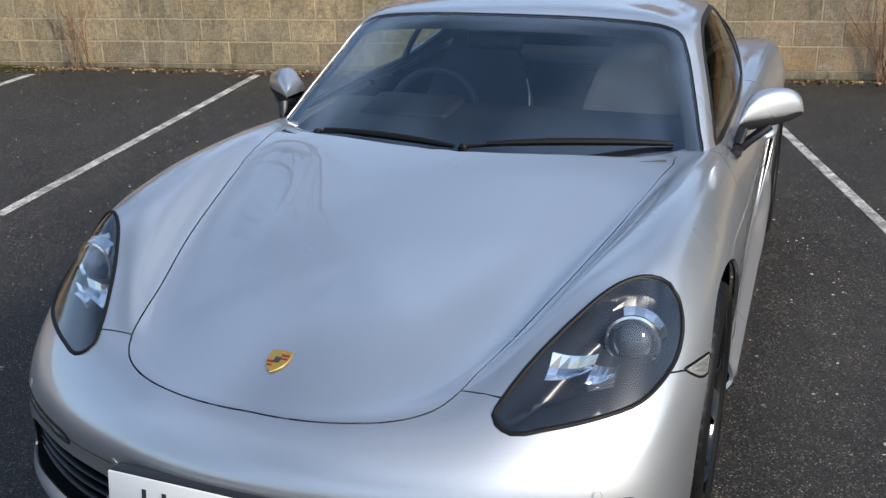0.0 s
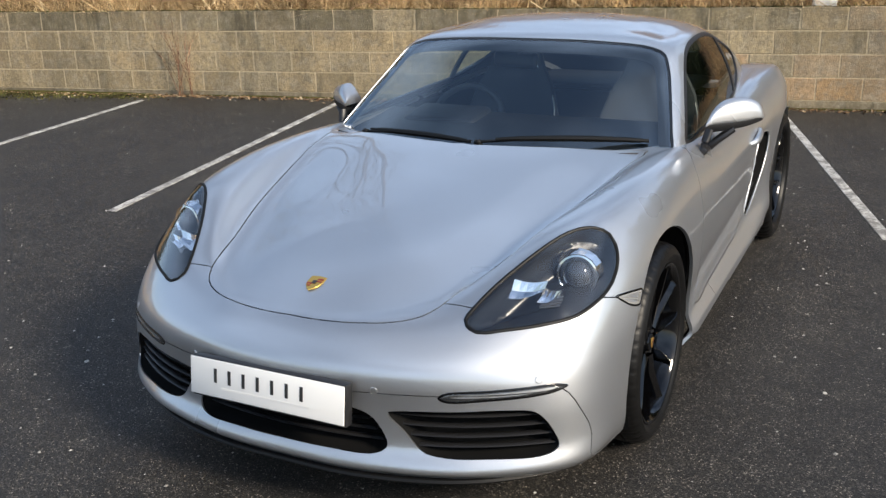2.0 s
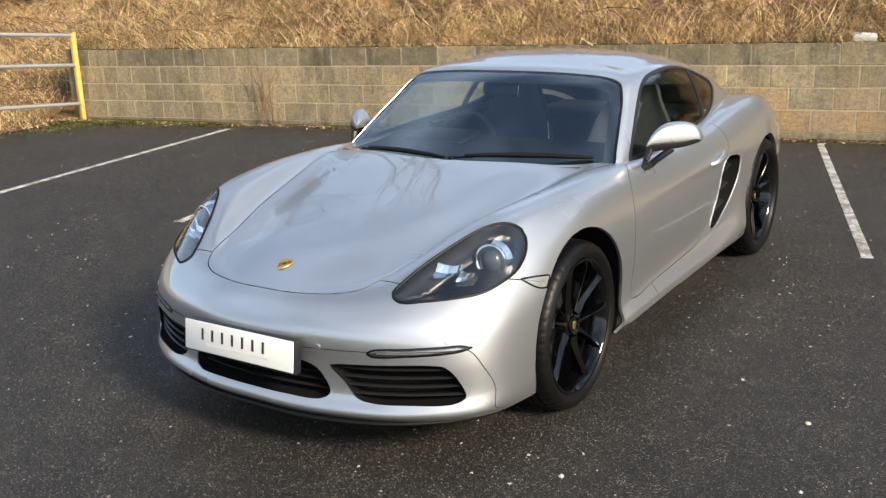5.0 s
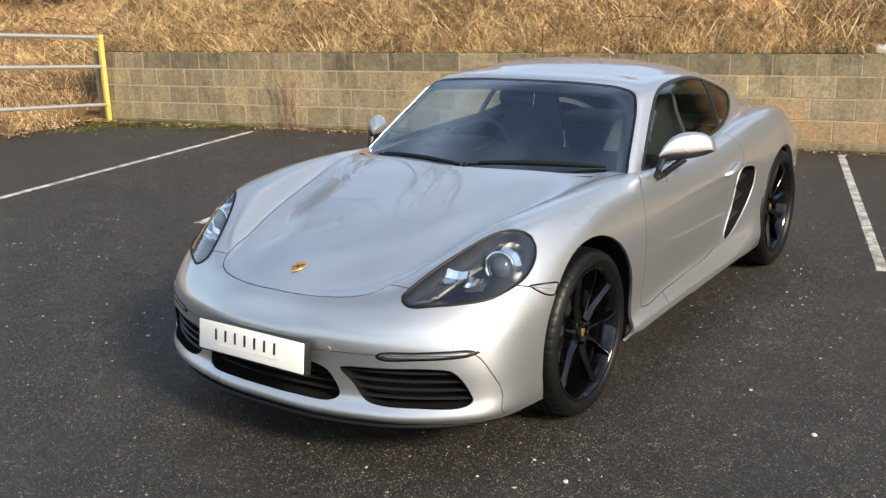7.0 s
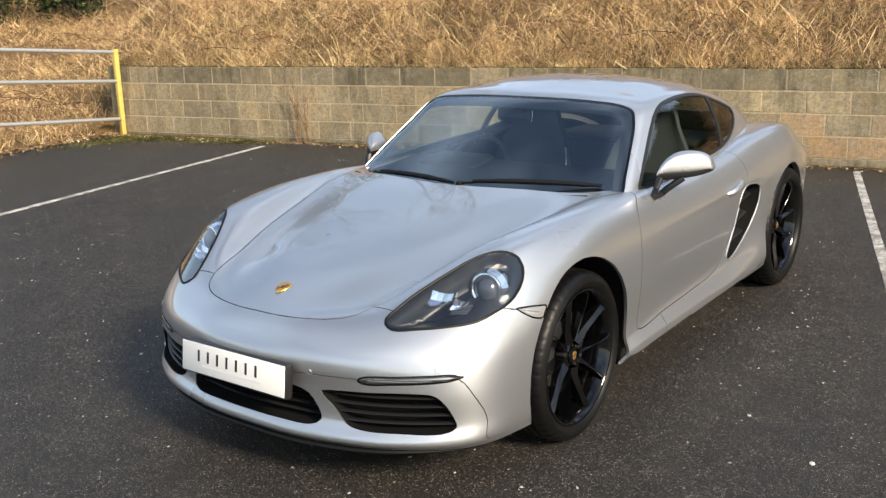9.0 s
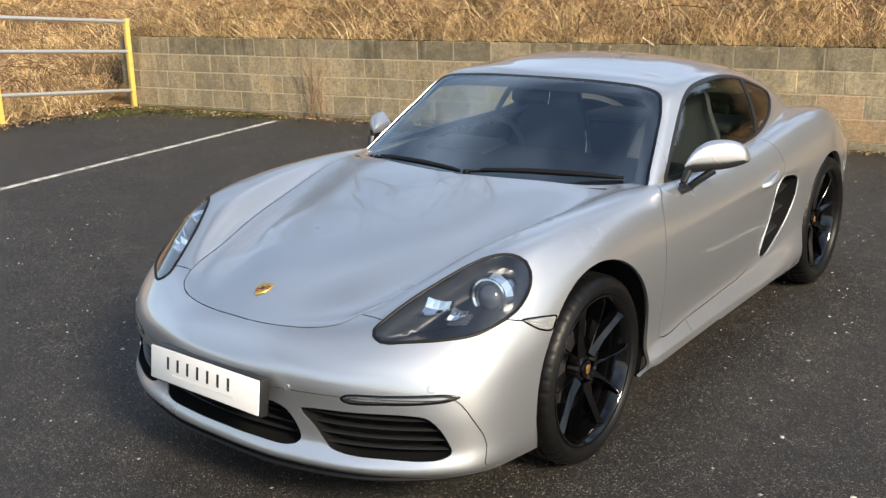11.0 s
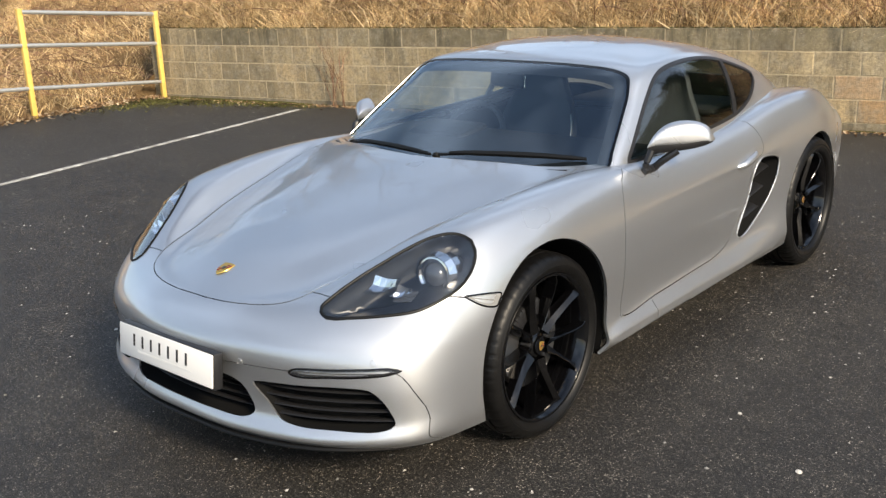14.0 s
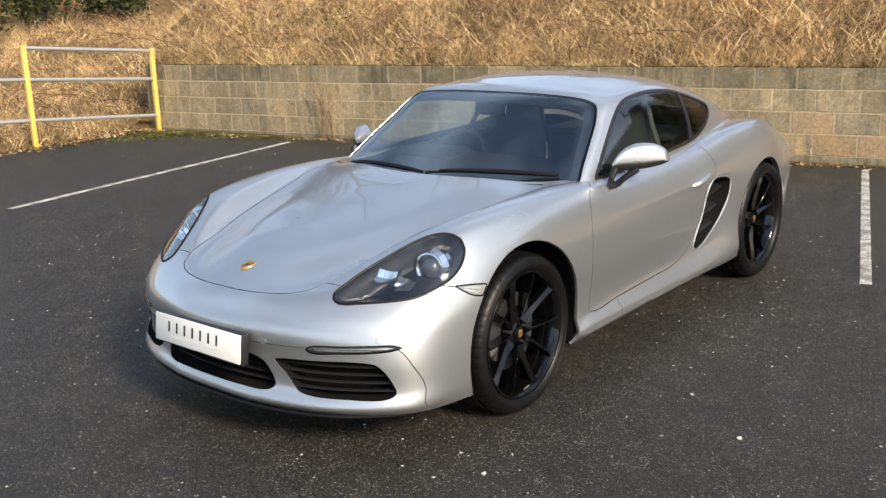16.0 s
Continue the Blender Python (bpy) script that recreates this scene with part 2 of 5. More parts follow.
WINDSCREEN_GLASS = glass_material("windscreen_glass", (0.88, 0.97, 0.98), 0.205, (0.90, 0.965, 1.0))
SIDE_GLASS = glass_material("tinted_side_glass", (0.66, 0.74, 0.70), 0.085, edge=0.75)
REAR_GLASS = glass_material("dark_rear_glass", (0.20, 0.23, 0.22), 0.06)
LAMP_BOWL = simple("lamp_bowl", (0.0035, 0.0045, 0.0075), 0.28, spec=0.35)
LAMP_SMOKE = simple("smoked_lens", (0.035, 0.036, 0.04), 0.12, coat=0.6)
LAMP_CLEAR = simple("pale_lens", (0.26, 0.26, 0.255), 0.18, coat=1.0)
LEATHER, DASH = leather_material("black_leather", (0.016, 0.0165, 0.018)), leather_material("dash_black", (0.005, 0.0055, 0.0065))
SEAT_GREY = leather_material("grey_leather", (0.055, 0.057, 0.061))


# ---------------- mesh tools ----------------
def make(name, V, F, mat, parent=None, label="", smooth=True, normals=None):
    """One mesh object from vertices and faces."""
    me = bpy.data.meshes.new(name)
    me.from_pydata([tuple(v) for v in V], [], [tuple(f) for f in F])
    me.materials.append(mat)
    me.polygons.foreach_set("use_smooth", [smooth] * len(me.polygons))
    me.update()
    if normals is not None:
        me.normals_split_custom_set_from_vertices([tuple(n) for n in normals])
    ob = new(name, me)
    if parent is not None:
        ob.parent = parent
    if label:
        tagged(ob, label)
    return ob


def part(name, bm, mat, parent=None, label="", smooth=True, sharp=35):
    """Links a bmesh as one mesh object."""
    me = bpy.data.meshes.new(name)
    bmesh.ops.recalc_face_normals(bm, faces=bm.faces[:])
    for f in bm.faces:
        f.smooth = smooth
    for e in bm.edges:
        if len(e.link_faces) == 2 and e.calc_face_angle(0) > radians(sharp):
            e.smooth = False
    bm.to_mesh(me)
    bm.free()
    me.materials.append(mat)
    ob = new(name, me)
    if parent is not None:
        ob.parent = parent
    if label:
        tagged(ob, label)
    return ob


def empty(name, m=None):
    ob = new(name)
    ob.empty_display_size = 0.1
    if m is not None:
        ob.matrix_basis = m
    return ob


def box(bm, size, m=None, bevel=0.0, seg=2):
    """A bevelled box of that size, placed by m, added to bm."""
    t = bmesh.new()
    bmesh.ops.create_cube(t, size=1)
    bmesh.ops.scale(t, vec=size, verts=t.verts)
    if bevel:
        bmesh.ops.bevel(t, geom=t.edges[:], offset=bevel, segments=seg, profile=0.5, affect="EDGES")
    join(bm, t, m)
    return bm


def join(bm, t, m=None):
    if m is not None:
        bmesh.ops.transform(t, matrix=m, verts=t.verts)
    me = bpy.data.meshes.new("tmp")
    t.to_mesh(me)
    t.free()
    bm.from_mesh(me)
    bpy.data.meshes.remove(me)


def lathe(bm, profile, n=48, m=None):
    """Turns (radius, height) pairs about the local z axis."""
    m = m or Matrix()
    rings = []
    for r, h in profile:
        rings.append([bm.verts.new(m @ Vector((r * math.cos(a), r * math.sin(a), h))) for a in (2 * math.pi * k / n for k in range(n))])
    for a, b in zip(rings, rings[1:]):
        for k in range(n):
            bm.faces.new((a[k], a[(k + 1) % n], b[(k + 1) % n], b[k]))
    return rings


def cap(bm, ring):
    bm.faces.new(ring)


def tube(bm, pts, radii, n=8, squash=1.0):
    """A round bar along pts."""
    pts = [Vector(p) for p in pts]
    if isinstance(radii, (int, float)):
        radii = [radii] * len(pts)
    radii = [float(q) for q in radii]
    rings = []
    for i, p in enumerate(pts):
        d = (pts[min(i + 1, len(pts) - 1)] - pts[max(i - 1, 0)]).normalized()
        s = d.cross(Vector((0, 0, 1)) if abs(d.z) < 0.95 else Vector((1, 0, 0))).normalized()
        u = s.cross(d)
        rings.append([bm.verts.new(p + radii[i] * (math.cos(a) * s + squash * math.sin(a) * u)) for a in (2 * math.pi * k / n for k in range(n))])
    for a, b in zip(rings, rings[1:]):
        for k in range(n):
            bm.faces.new((a[k], a[(k + 1) % n], b[(k + 1) % n], b[k]))
    bm.faces.new(rings[0][::-1])
    bm.faces.new(rings[-1])


def catmull(P, per, ghost0=None, ghost1=None):
    """Points on a smooth curve through the rows of P, per steps to a span."""
    P = np.asarray(P, float)
    g0 = 2 * P[0] - P[1] if ghost0 is None else ghost0
    g1 = 2 * P[-1] - P[-2] if ghost1 is None else ghost1
    Q = np.concatenate([[g0], P, [g1]])
    h = np.maximum(np.linalg.norm(np.diff(Q, axis=0), axis=1), 1e-4) ** 0.5
    slope = np.diff(Q, axis=0) / h[:, None]
    M = (slope[:-1] * h[1:, None] + slope[1:] * h[:-1, None]) / (h[1:] + h[:-1])[:, None]
    t = np.arange(per)[:, None] / per
    h00, h10, h01, h11 = 2 * t**3 - 3 * t**2 + 1, t**3 - 2 * t**2 + t, 3 * t**2 - 2 * t**3, t**3 - t**2
    out = [h00 * P[i] + h10 * M[i] * h[i + 1] + h01 * P[i + 1] + h11 * M[i + 1] * h[i + 1] for i in range(len(P) - 1)]
    return np.concatenate([*out, P[-1:]])


def loop_curve(P, per=8):
    """A smooth closed outline through P."""
    P = np.asarray(P, float)
    return catmull(np.concatenate([P, P[:1]]), per, P[-1], P[1])[:-1]


def inside_distance(p, poly):
    """Signed distance of points from a closed outline, negative inside."""
    a, b = poly, np.roll(poly, -1, 0)
    d = np.full(len(p), 1e9)
    odd = np.zeros(len(p), bool)
    for s, e in zip(a, b):
        w, v = p - s, e - s
        t = np.clip((w @ v) / max(v @ v, 1e-12), 0, 1)
        d = np.minimum(d, ((w - t[:, None] * v) ** 2).sum(1))
        if s[1] != e[1]:
            hit = ((s[1] > p[:, 1]) != (e[1] > p[:, 1])) & (p[:, 0] < (e[0] - s[0]) * (p[:, 1] - s[1]) / (e[1] - s[1]) + s[0])
            odd ^= hit
    return np.where(odd, -1, 1) * np.sqrt(d)


# ---------------- curved sheets that are cut into panels ----------------
def smooth_sheet(rows, per_u, per_v, end_mirror=True):
    """A sheet through named lines (bottom to top), each from the front centre round the side to the rear centre; left half only."""
    R = np.array(rows, float)
    flip = np.array([-1, 1, 1])
    U = np.array([catmull(r, per_u, r[1] * flip, r[-2] * flip) for r in R])
    top, below = U[-1], U[-2]
    w = np.clip(1 - np.arange(len(top)) / (2.0 * per_u), 0, 1)[:, None]
    ghost = below * flip * (1 - w) + (2 * top - below) * w
    n = U.shape[1]
    G = np.array([catmull(U[:, k], per_v, None, ghost[k]) for k in range(n)])
    return G


class Sheet:
    def __init__(self, G):
        nu, nv = G.shape[:2]
        du, dv = np.gradient(G, axis=0), np.gradient(G, axis=1)
        N = np.cross(du, dv)
        N /= np.linalg.norm(N, axis=2, keepdims=True) + 1e-12
        flat = np.abs(G[..., 0]) < 1e-6
        N[flat, 0] = 0
        N /= np.linalg.norm(N, axis=2, keepdims=True) + 1e-12
        self.V, self.N = G.reshape(-1, 3), N.reshape(-1, 3)
        i = np.arange(nu * nv).reshape(nu, nv)
        self.F = [list(q) for q in np.stack([i[:-1, :-1], i[1:, :-1], i[1:, 1:], i[:-1, 1:]], -1).reshape(-1, 4).tolist()]

    def cut(self, f):
        """Splits the faces along f = 0."""
        s = f(self.V)
        s = np.where(np.abs(s) < 2e-5, 2e-5, s)
        pos = (s > 0).tolist()
        made, nv, nn, base = {}, [], [], len(self.V)
        out = []
        for face in self.F:
            k = sum(pos[i] for i in face)
            if k == 0 or k == len(face):
                out.append(face)
                continue
            up, dn = [], []
            for a, b in zip(face, face[1:] + face[:1]):
                (up if pos[a] else dn).append(a)
                if pos[a] != pos[b]:
                    key = (a, b) if a < b else (b, a)
                    if key not in made:
                        made[key] = base + len(nv)
                        t = s[key[0]] / (s[key[0]] - s[key[1]])
                        nv.append(self.V[key[0]] * (1 - t) + self.V[key[1]] * t)
                        m = self.N[key[0]] * (1 - t) + self.N[key[1]] * t
                        nn.append(m / np.linalg.norm(m))
                    up.append(made[key])
                    dn.append(made[key])
            out += [q for q in (up, dn) if len(q) > 2]
        self.F = out
        if nv:
            self.V, self.N = np.concatenate([self.V, nv]), np.concatenate([self.N, nn])

    def centres(self):
        return np.array([self.V[f].mean(0) for f in self.F])

    def piece(self, mask):
        """Vertices, normals and faces of the faces in mask."""
        faces = [f for f, m in zip(self.F, mask) if m]
        used = sorted({i for f in faces for i in f})
        at = {i: k for k, i in enumerate(used)}
        return self.V[used].copy(), self.N[used].copy(), [[at[i] for i in f] for f in faces]


def rim_edges(F):
    count = {}
    for f in F:
        for a, b in zip(f, f[1:] + f[:1]):
            count[(a, b)] = 1
    return [(a, b) for a, b in count if (b, a) not in count]


def flanged(V, N, F, gap=0.002, depth=0.012, lift=0.0):
    """The panel drawn back from its edge by a gap, with its edge turned inwards."""
    edges = [(a, b) for a, b in rim_edges(F) if not (abs(V[a][0]) < 1e-5 and abs(V[b][0]) < 1e-5)]
    push = np.zeros_like(V)
    for a, b in edges:
        e = V[b] - V[a]
        d = np.cross(N[a], e)
        d /= np.linalg.norm(d) + 1e-9
        push[a] += d
        push[b] += d
    ln = np.linalg.norm(push, axis=1, keepdims=True)
    push = np.where(ln > 1e-6, push / np.maximum(ln, 1e-6), 0)
    push[np.abs(V[:, 0]) < 1e-5, 0] = 0
    V = V + gap * push + lift * N
    VV, NN, FF = [V], [N], list(F)
    base = len(V)
    for a, b in edges:
        e = V[b] - V[a]
        d = -np.cross((N[a] + N[b]) / 2, e)
        d /= np.linalg.norm(d) + 1e-9
        VV.append(np.array([V[a], V[b], V[b] - depth * N[b], V[a] - depth * N[a]]))
        NN.append(np.array([d, d, d, d]))
        FF.append([base + 1, base, base + 3, base + 2])
        base += 4
    return np.concatenate(VV), np.concatenate(NN), FF


def mirrored(V, N, F):
    return V * (-1, 1, 1), N * (-1, 1, 1), [f[::-1] for f in F]


def both(V, N, F):
    W, M, H = mirrored(V, N, F)
    return np.concatenate([V, W]), np.concatenate([N, M]), list(F) + [[i + len(V) for i in f] for f in H]


def bowl(V, N, F, dist, depth, slope):
    """The piece sunk below the surface, deeper away from its edge (dist: negative inside)."""
    d = np.minimum(depth, 0.004 + slope * np.maximum(0, -dist))
    return V - N * d[:, None], F


# ---------------- the car: lines of the body ----------------
# stations: front centre, x .26, x .54, corner, y -.38, y -.03, y .38, y .75, y 1.2, y 1.65, y 2.1, y 2.5, y 2.9, rear corner, rear x .45, rear centre
FLOOR_LINE = [(0, -0.908, 0.197), (0.27, -0.891, 0.197), (0.566, -0.797, 0.197), (0.782, -0.627, 0.196), (0.835, -0.38, 0.18), (0.855, -0.03, 0.18), (0.862, 0.38, 0.185), (0.866, 0.75, 0.188),
              (0.868, 1.2, 0.19), (0.872, 1.65, 0.19), (0.88, 2.1, 0.19), (0.87, 2.5, 0.21), (0.82, 2.9, 0.24), (0.73, 3.2, 0.27), (0.46, 3.36, 0.28), (0, 3.39, 0.28)]
LIP_LINE = [(0, -0.933, 0.226), (0.27, -0.915, 0.226), (0.578, -0.819, 0.226), (0.801, -0.643, 0.227), (0.848, -0.38, 0.225), (0.868, -0.03, 0.235), (0.893, 0.38, 0.232), (0.898, 0.75, 0.235),
            (0.900, 1.2, 0.237), (0.903, 1.65, 0.24), (0.899, 2.1, 0.26), (0.892, 2.5, 0.28), (0.842, 2.9, 0.31), (0.74, 3.24, 0.34), (0.475, 3.39, 0.35), (0, 3.425, 0.35)]
LOW_LINE = [(0, -0.912, 0.288), (0.27, -0.889, 0.288), (0.562, -0.796, 0.288), (0.795, -0.637, 0.292), (0.856, -0.38, 0.32), (0.876, -0.03, 0.35), (0.872, 0.38, 0.302), (0.864, 0.75, 0.297),
            (0.862, 1.2, 0.300), (0.866, 1.65, 0.325), (0.889, 2.1, 0.41), (0.896, 2.5, 0.42), (0.85, 2.9, 0.44), (0.75, 3.25, 0.45), (0.48, 3.41, 0.46), (0, 3.44, 0.46)]
FACE_LINE = [(0, -0.922, 0.40), (0.27, -0.895, 0.40), (0.555, -0.808, 0.40), (0.785, -0.645, 0.405), (0.858, -0.38, 0.455), (0.882, -0.03, 0.52), (0.884, 0.38, 0.525), (0.880, 0.75, 0.515),
             (0.878, 1.2, 0.52), (0.877, 1.65, 0.53), (0.893, 2.1, 0.56), (0.9005, 2.5, 0.57), (0.856, 2.9, 0.58), (0.755, 3.25, 0.58), (0.48, 3.41, 0.58), (0, 3.44, 0.58)]
NOSE_LINE = [(0, -0.940, 0.472), (0.265, -0.913, 0.474), (0.545, -0.815, 0.479), (0.765, -0.644, 0.495), (0.851, -0.38, 0.565), (0.877, -0.03, 0.655), (0.878, 0.38, 0.665), (0.875, 0.75, 0.675),
             (0.876, 1.2, 0.685), (0.882, 1.65, 0.695), (0.893, 2.1, 0.695), (0.8985, 2.5, 0.71), (0.848, 2.9, 0.70), (0.745, 3.24, 0.69), (0.475, 3.39, 0.70), (0, 3.42, 0.70)]
BROW_LINE = [(0, -0.936, 0.513), (0.258, -0.909, 0.515), (0.53, -0.803, 0.528), (0.742, -0.612, 0.572), (0.815, -0.365, 0.68), (0.840, -0.03, 0.765), (0.842, 0.38, 0.785), (0.841, 0.75, 0.772),
             (0.843, 1.2, 0.775), (0.852, 1.65, 0.792), (0.870, 2.1, 0.825), (0.881, 2.5, 0.845), (0.815, 2.9, 0.80), (0.70, 3.17, 0.765), (0.45, 3.30, 0.745), (0, 3.33, 0.745)]
CREST_LINE = [(0, -0.892, 0.570), (0.235, -0.868, 0.573), (0.475, -0.748, 0.602), (0.615, -0.565, 0.690), (0.715, -0.35, 0.795), (0.760, -0.03, 0.842), (0.782, 0.38, 0.852), (0.790, 0.75, 0.838),
              (0.795, 1.2, 0.838), (0.800, 1.65, 0.862), (0.815, 2.1, 0.916), (0.826, 2.5, 0.933), (0.752, 2.88, 0.872), (0.64, 3.08, 0.80), (0.4, 3.18, 0.765), (0, 3.2, 0.765)]
INNER_CREST_LINE = [(0, -0.842, 0.606), (0.215, -0.815, 0.610), (0.408, -0.690, 0.640), (0.512, -0.518, 0.722), (0.588, -0.315, 0.798), (0.658, -0.03, 0.843), (0.716, 0.38, 0.866), (0.755, 0.75, 0.85),
                    (0.762, 1.2, 0.85), (0.762, 1.65, 0.872), (0.762, 2.1, 0.924), (0.765, 2.5, 0.942), (0.69, 2.85, 0.888), (0.58, 3.02, 0.785), (0.36, 3.12, 0.755), (0, 3.14, 0.755)]
SEAM_LINE = [(0, -0.80, 0.622), (0.19, -0.765, 0.625), (0.350, -0.655, 0.642), (0.455, -0.50, 0.681), (0.517, -0.30, 0.731), (0.580, -0.03, 0.784), (0.655, 0.38, 0.853), (0.72, 0.75, 0.85),
             (0.73, 1.2, 0.85), (0.728, 1.65, 0.87), (0.712, 2.1, 0.914), (0.70, 2.5, 0.940), (0.63, 2.84, 0.885), (0.54, 2.98, 0.77), (0.32, 3.06, 0.75), (0, 3.08, 0.75)]
BONNET_LINE = [(0, -0.60, 0.690), (0.105, -0.58, 0.693), (0.20, -0.50, 0.710), (0.25, -0.39, 0.731), (0.29, -0.22, 0.768), (0.325, 0.0, 0.8085), (0.36, 0.38, 0.8755), (0.4, 0.75, 0.9),
               (0.4, 1.2, 0.9), (0.4, 1.65, 0.9), (0.4, 2.1, 0.92), (0.38, 2.5, 0.905), (0.36, 2.7, 0.81), (0.3, 2.8, 0.79), (0.2, 2.85, 0.79), (0, 2.86, 0.79)]
CENTRE_LINE = [(0, -0.40, 0.738), (0, -0.39, 0.740), (0, -0.35, 0.750), (0, -0.28, 0.765), (0, -0.15, 0.790), (0, 0.05, 0.828), (0, 0.38, 0.884), (0, 0.75, 0.91),
               (0, 1.2, 0.91), (0, 1.65, 0.92), (0, 2.0, 0.93), (0, 2.2, 0.92), (0, 2.3, 0.83), (0, 2.4, 0.80), (0, 2.45, 0.79), (0, 2.48, 0.79)]

# outlines in plan (x, y), from the side (y, z) and from the front (x, z)
BONNET_PLAN = loop_curve([(0, -0.836), (0.16, -0.826), (0.29, -0.788), (0.37, -0.735), (0.405, -0.68), (0.43, -0.60), (0.472, -0.45), (0.522, -0.27), (0.573, -0.05), (0.618, 0.17), (0.650, 0.36), (0.662, 0.47), (0.645, 0.522), (0.58, 0.476),
                          (0.5, 0.432), (0.38, 0.393), (0.25, 0.360), (0.12, 0.337), (0, 0.330), (-0.12, 0.337), (-0.25, 0.36), (-0.5, 0.0), (-0.4, -0.6), (-0.2, -0.81)], 6)
HEADLAMP_PLAN = loop_curve([(0.493, -0.714), (0.505, -0.660), (0.546, -0.565), (0.603, -0.460), (0.668, -0.365), (0.728, -0.312), (0.775, -0.292), (0.801, -0.318), (0.809, -0.388), (0.793, -0.465),
                            (0.756, -0.546), (0.689, -0.618), (0.598, -0.688), (0.528, -0.727)], 8)
CABIN_PLAN = loop_curve([(0, 0.334), (0.12, 0.341), (0.25, 0.364), (0.38, 0.397), (0.5, 0.437), (0.565, 0.476), (0.620, 0.540), (0.690, 0.72), (0.725, 1.0), (0.735, 1.6), (0.70, 2.1), (0.58, 2.6), (0.45, 2.9), (0.3, 3.0), (0, 3.1), (-0.3, 2.6), (-0.3, 0.8)], 6)
DOOR_SIDE = loop_curve([(0.76, 0.93), (0.69, 0.868), (0.62, 0.838), (0.566, 0.806), (0.523, 0.739), (0.503, 0.641), (0.500, 0.533), (0.504, 0.42), (0.499, 0.334), (0.508, 0.301), (0.80, 0.303), (1.2, 0.311),
                        (1.36, 0.316), (1.45, 0.330), (1.524, 0.362), (1.588, 0.437), (1.640, 0.513), (1.672, 0.615), (1.700, 0.682), (1.738, 0.713), (1.790, 0.725), (1.808, 0.755), (1.806, 0.79), (1.790, 0.83),
                        (1.755, 0.871), (1.70, 0.90), (1.62, 0.95), (1.3, 0.98), (0.9, 0.97)], 6)
INTAKE_SIDE = loop_curve([(1.752, 0.682), (1.785, 0.703), (1.828, 0.706), (1.95, 0.688), (1.983, 0.668), (1.984, 0.63), (1.968, 0.565), (1.885, 0.463), (1.785, 0.390), (1.70, 0.348), (1.645, 0.338), (1.607, 0.358), (1.622, 0.415), (1.675, 0.522), (1.712, 0.633)], 6)
MARKER_SIDE = loop_curve([(-0.405, 0.636), (-0.35, 0.634), (-0.30, 0.627), (-0.262, 0.618), (-0.262, 0.608), (-0.274, 0.594), (-0.287, 0.579), (-0.30, 0.577), (-0.34, 0.588), (-0.378, 0.611)], 5)
GRILLE_FRONT = loop_curve([(0.332, 0.388), (0.36, 0.396), (0.50, 0.402), (0.65, 0.404), (0.70, 0.396), (0.725, 0.37), (0.748, 0.32), (0.757, 0.282), (0.735, 0.266), (0.60, 0.262), (0.47, 0.266), (0.42, 0.280), (0.375, 0.335)], 6)
MOUTH_FRONT = loop_curve([(0, 0.40), (0.15, 0.40), (0.245, 0.392), (0.285, 0.372), (0.312, 0.33), (0.325, 0.285), (0.30, 0.266), (0.15, 0.262), (0, 0.262), (-0.15, 0.262), (-0.3, 0.266), (-0.3, 0.39), (-0.15, 0.40)], 6)
STRIP_FRONT = loop_curve([(0.472, 0.446), (0.487, 0.461), (0.60, 0.467), (0.70, 0.470), (0.745, 0.469), (0.772, 0.457), (0.75, 0.446), (0.70, 0.440), (0.60, 0.435), (0.487, 0.433)], 6)
FRONT_ARCH, REAR_ARCH = (0.012, 0.345, 0.376), (2.487, 0.348, 0.372)


def plan(poly, extra=None):
    def f(v):
        d = inside_distance(v[:, :2], poly)
        return d if extra is None else np.where(extra(v), d, 1.0)
    return f


def side(poly, extra=None):
    def f(v):
        d = inside_distance(v[:, 1:], poly)
        return d if extra is None else np.where(extra(v), d, 1.0)
    return f


def front(poly, extra):
    return lambda v: np.where(extra(v), inside_distance(v[:, [0, 2]], poly), 1.0)


def arch(c):
    return lambda v: np.hypot(v[:, 1] - c[0], v[:, 2] - c[1]) - c[2]


def bumper_region(v):
    """Negative on the front bumper: ahead of the seam beside the bonnet, and below the marker lamp."""
    side_line = np.interp(v[:, 1], [-0.5, -0.40, -0.22, 0.0], [0.66, 0.632, 0.576, 0.52])
    return np.where(v[:, 0] < 0.55, v[:, 1] + 0.672, np.maximum(v[:, 2] - side_line, v[:, 1] + 0.05))


def insert_region(v):
    """Negative on the lower bumper piece, below the slim lamp and inside the curved side seam."""
    edge = np.interp(v[:, 2], [0.15, 0.25, 0.289, 0.33, 0.37, 0.41, 0.44, 0.452], [0.823, 0.823, 0.821, 0.815, 0.803, 0.788, 0.7715, 0.757])
    return np.where(v[:, 1] < -0.4, np.maximum(v[:, 2] - 0.4515, v[:, 0] - edge), 1.0)


forward = lambda v: v[:, 1] < -0.3
outer = lambda v: v[:, 0] > 0.6
CUTS = dict(front_arch=arch(FRONT_ARCH), rear_arch=arch(REAR_ARCH), cabin=plan(CABIN_PLAN, lambda v: v[:, 2] > 0.7), bonnet=plan(BONNET_PLAN, lambda v: v[:, 2] > 0.595),
            headlamp=plan(HEADLAMP_PLAN, lambda v: v[:, 2] > 0.5), door=side(DOOR_SIDE, outer), intake=side(INTAKE_SIDE, outer), bumper=bumper_region,
            grille=front(GRILLE_FRONT, forward), mouth=front(MOUTH_FRONT, forward), insert=insert_region)

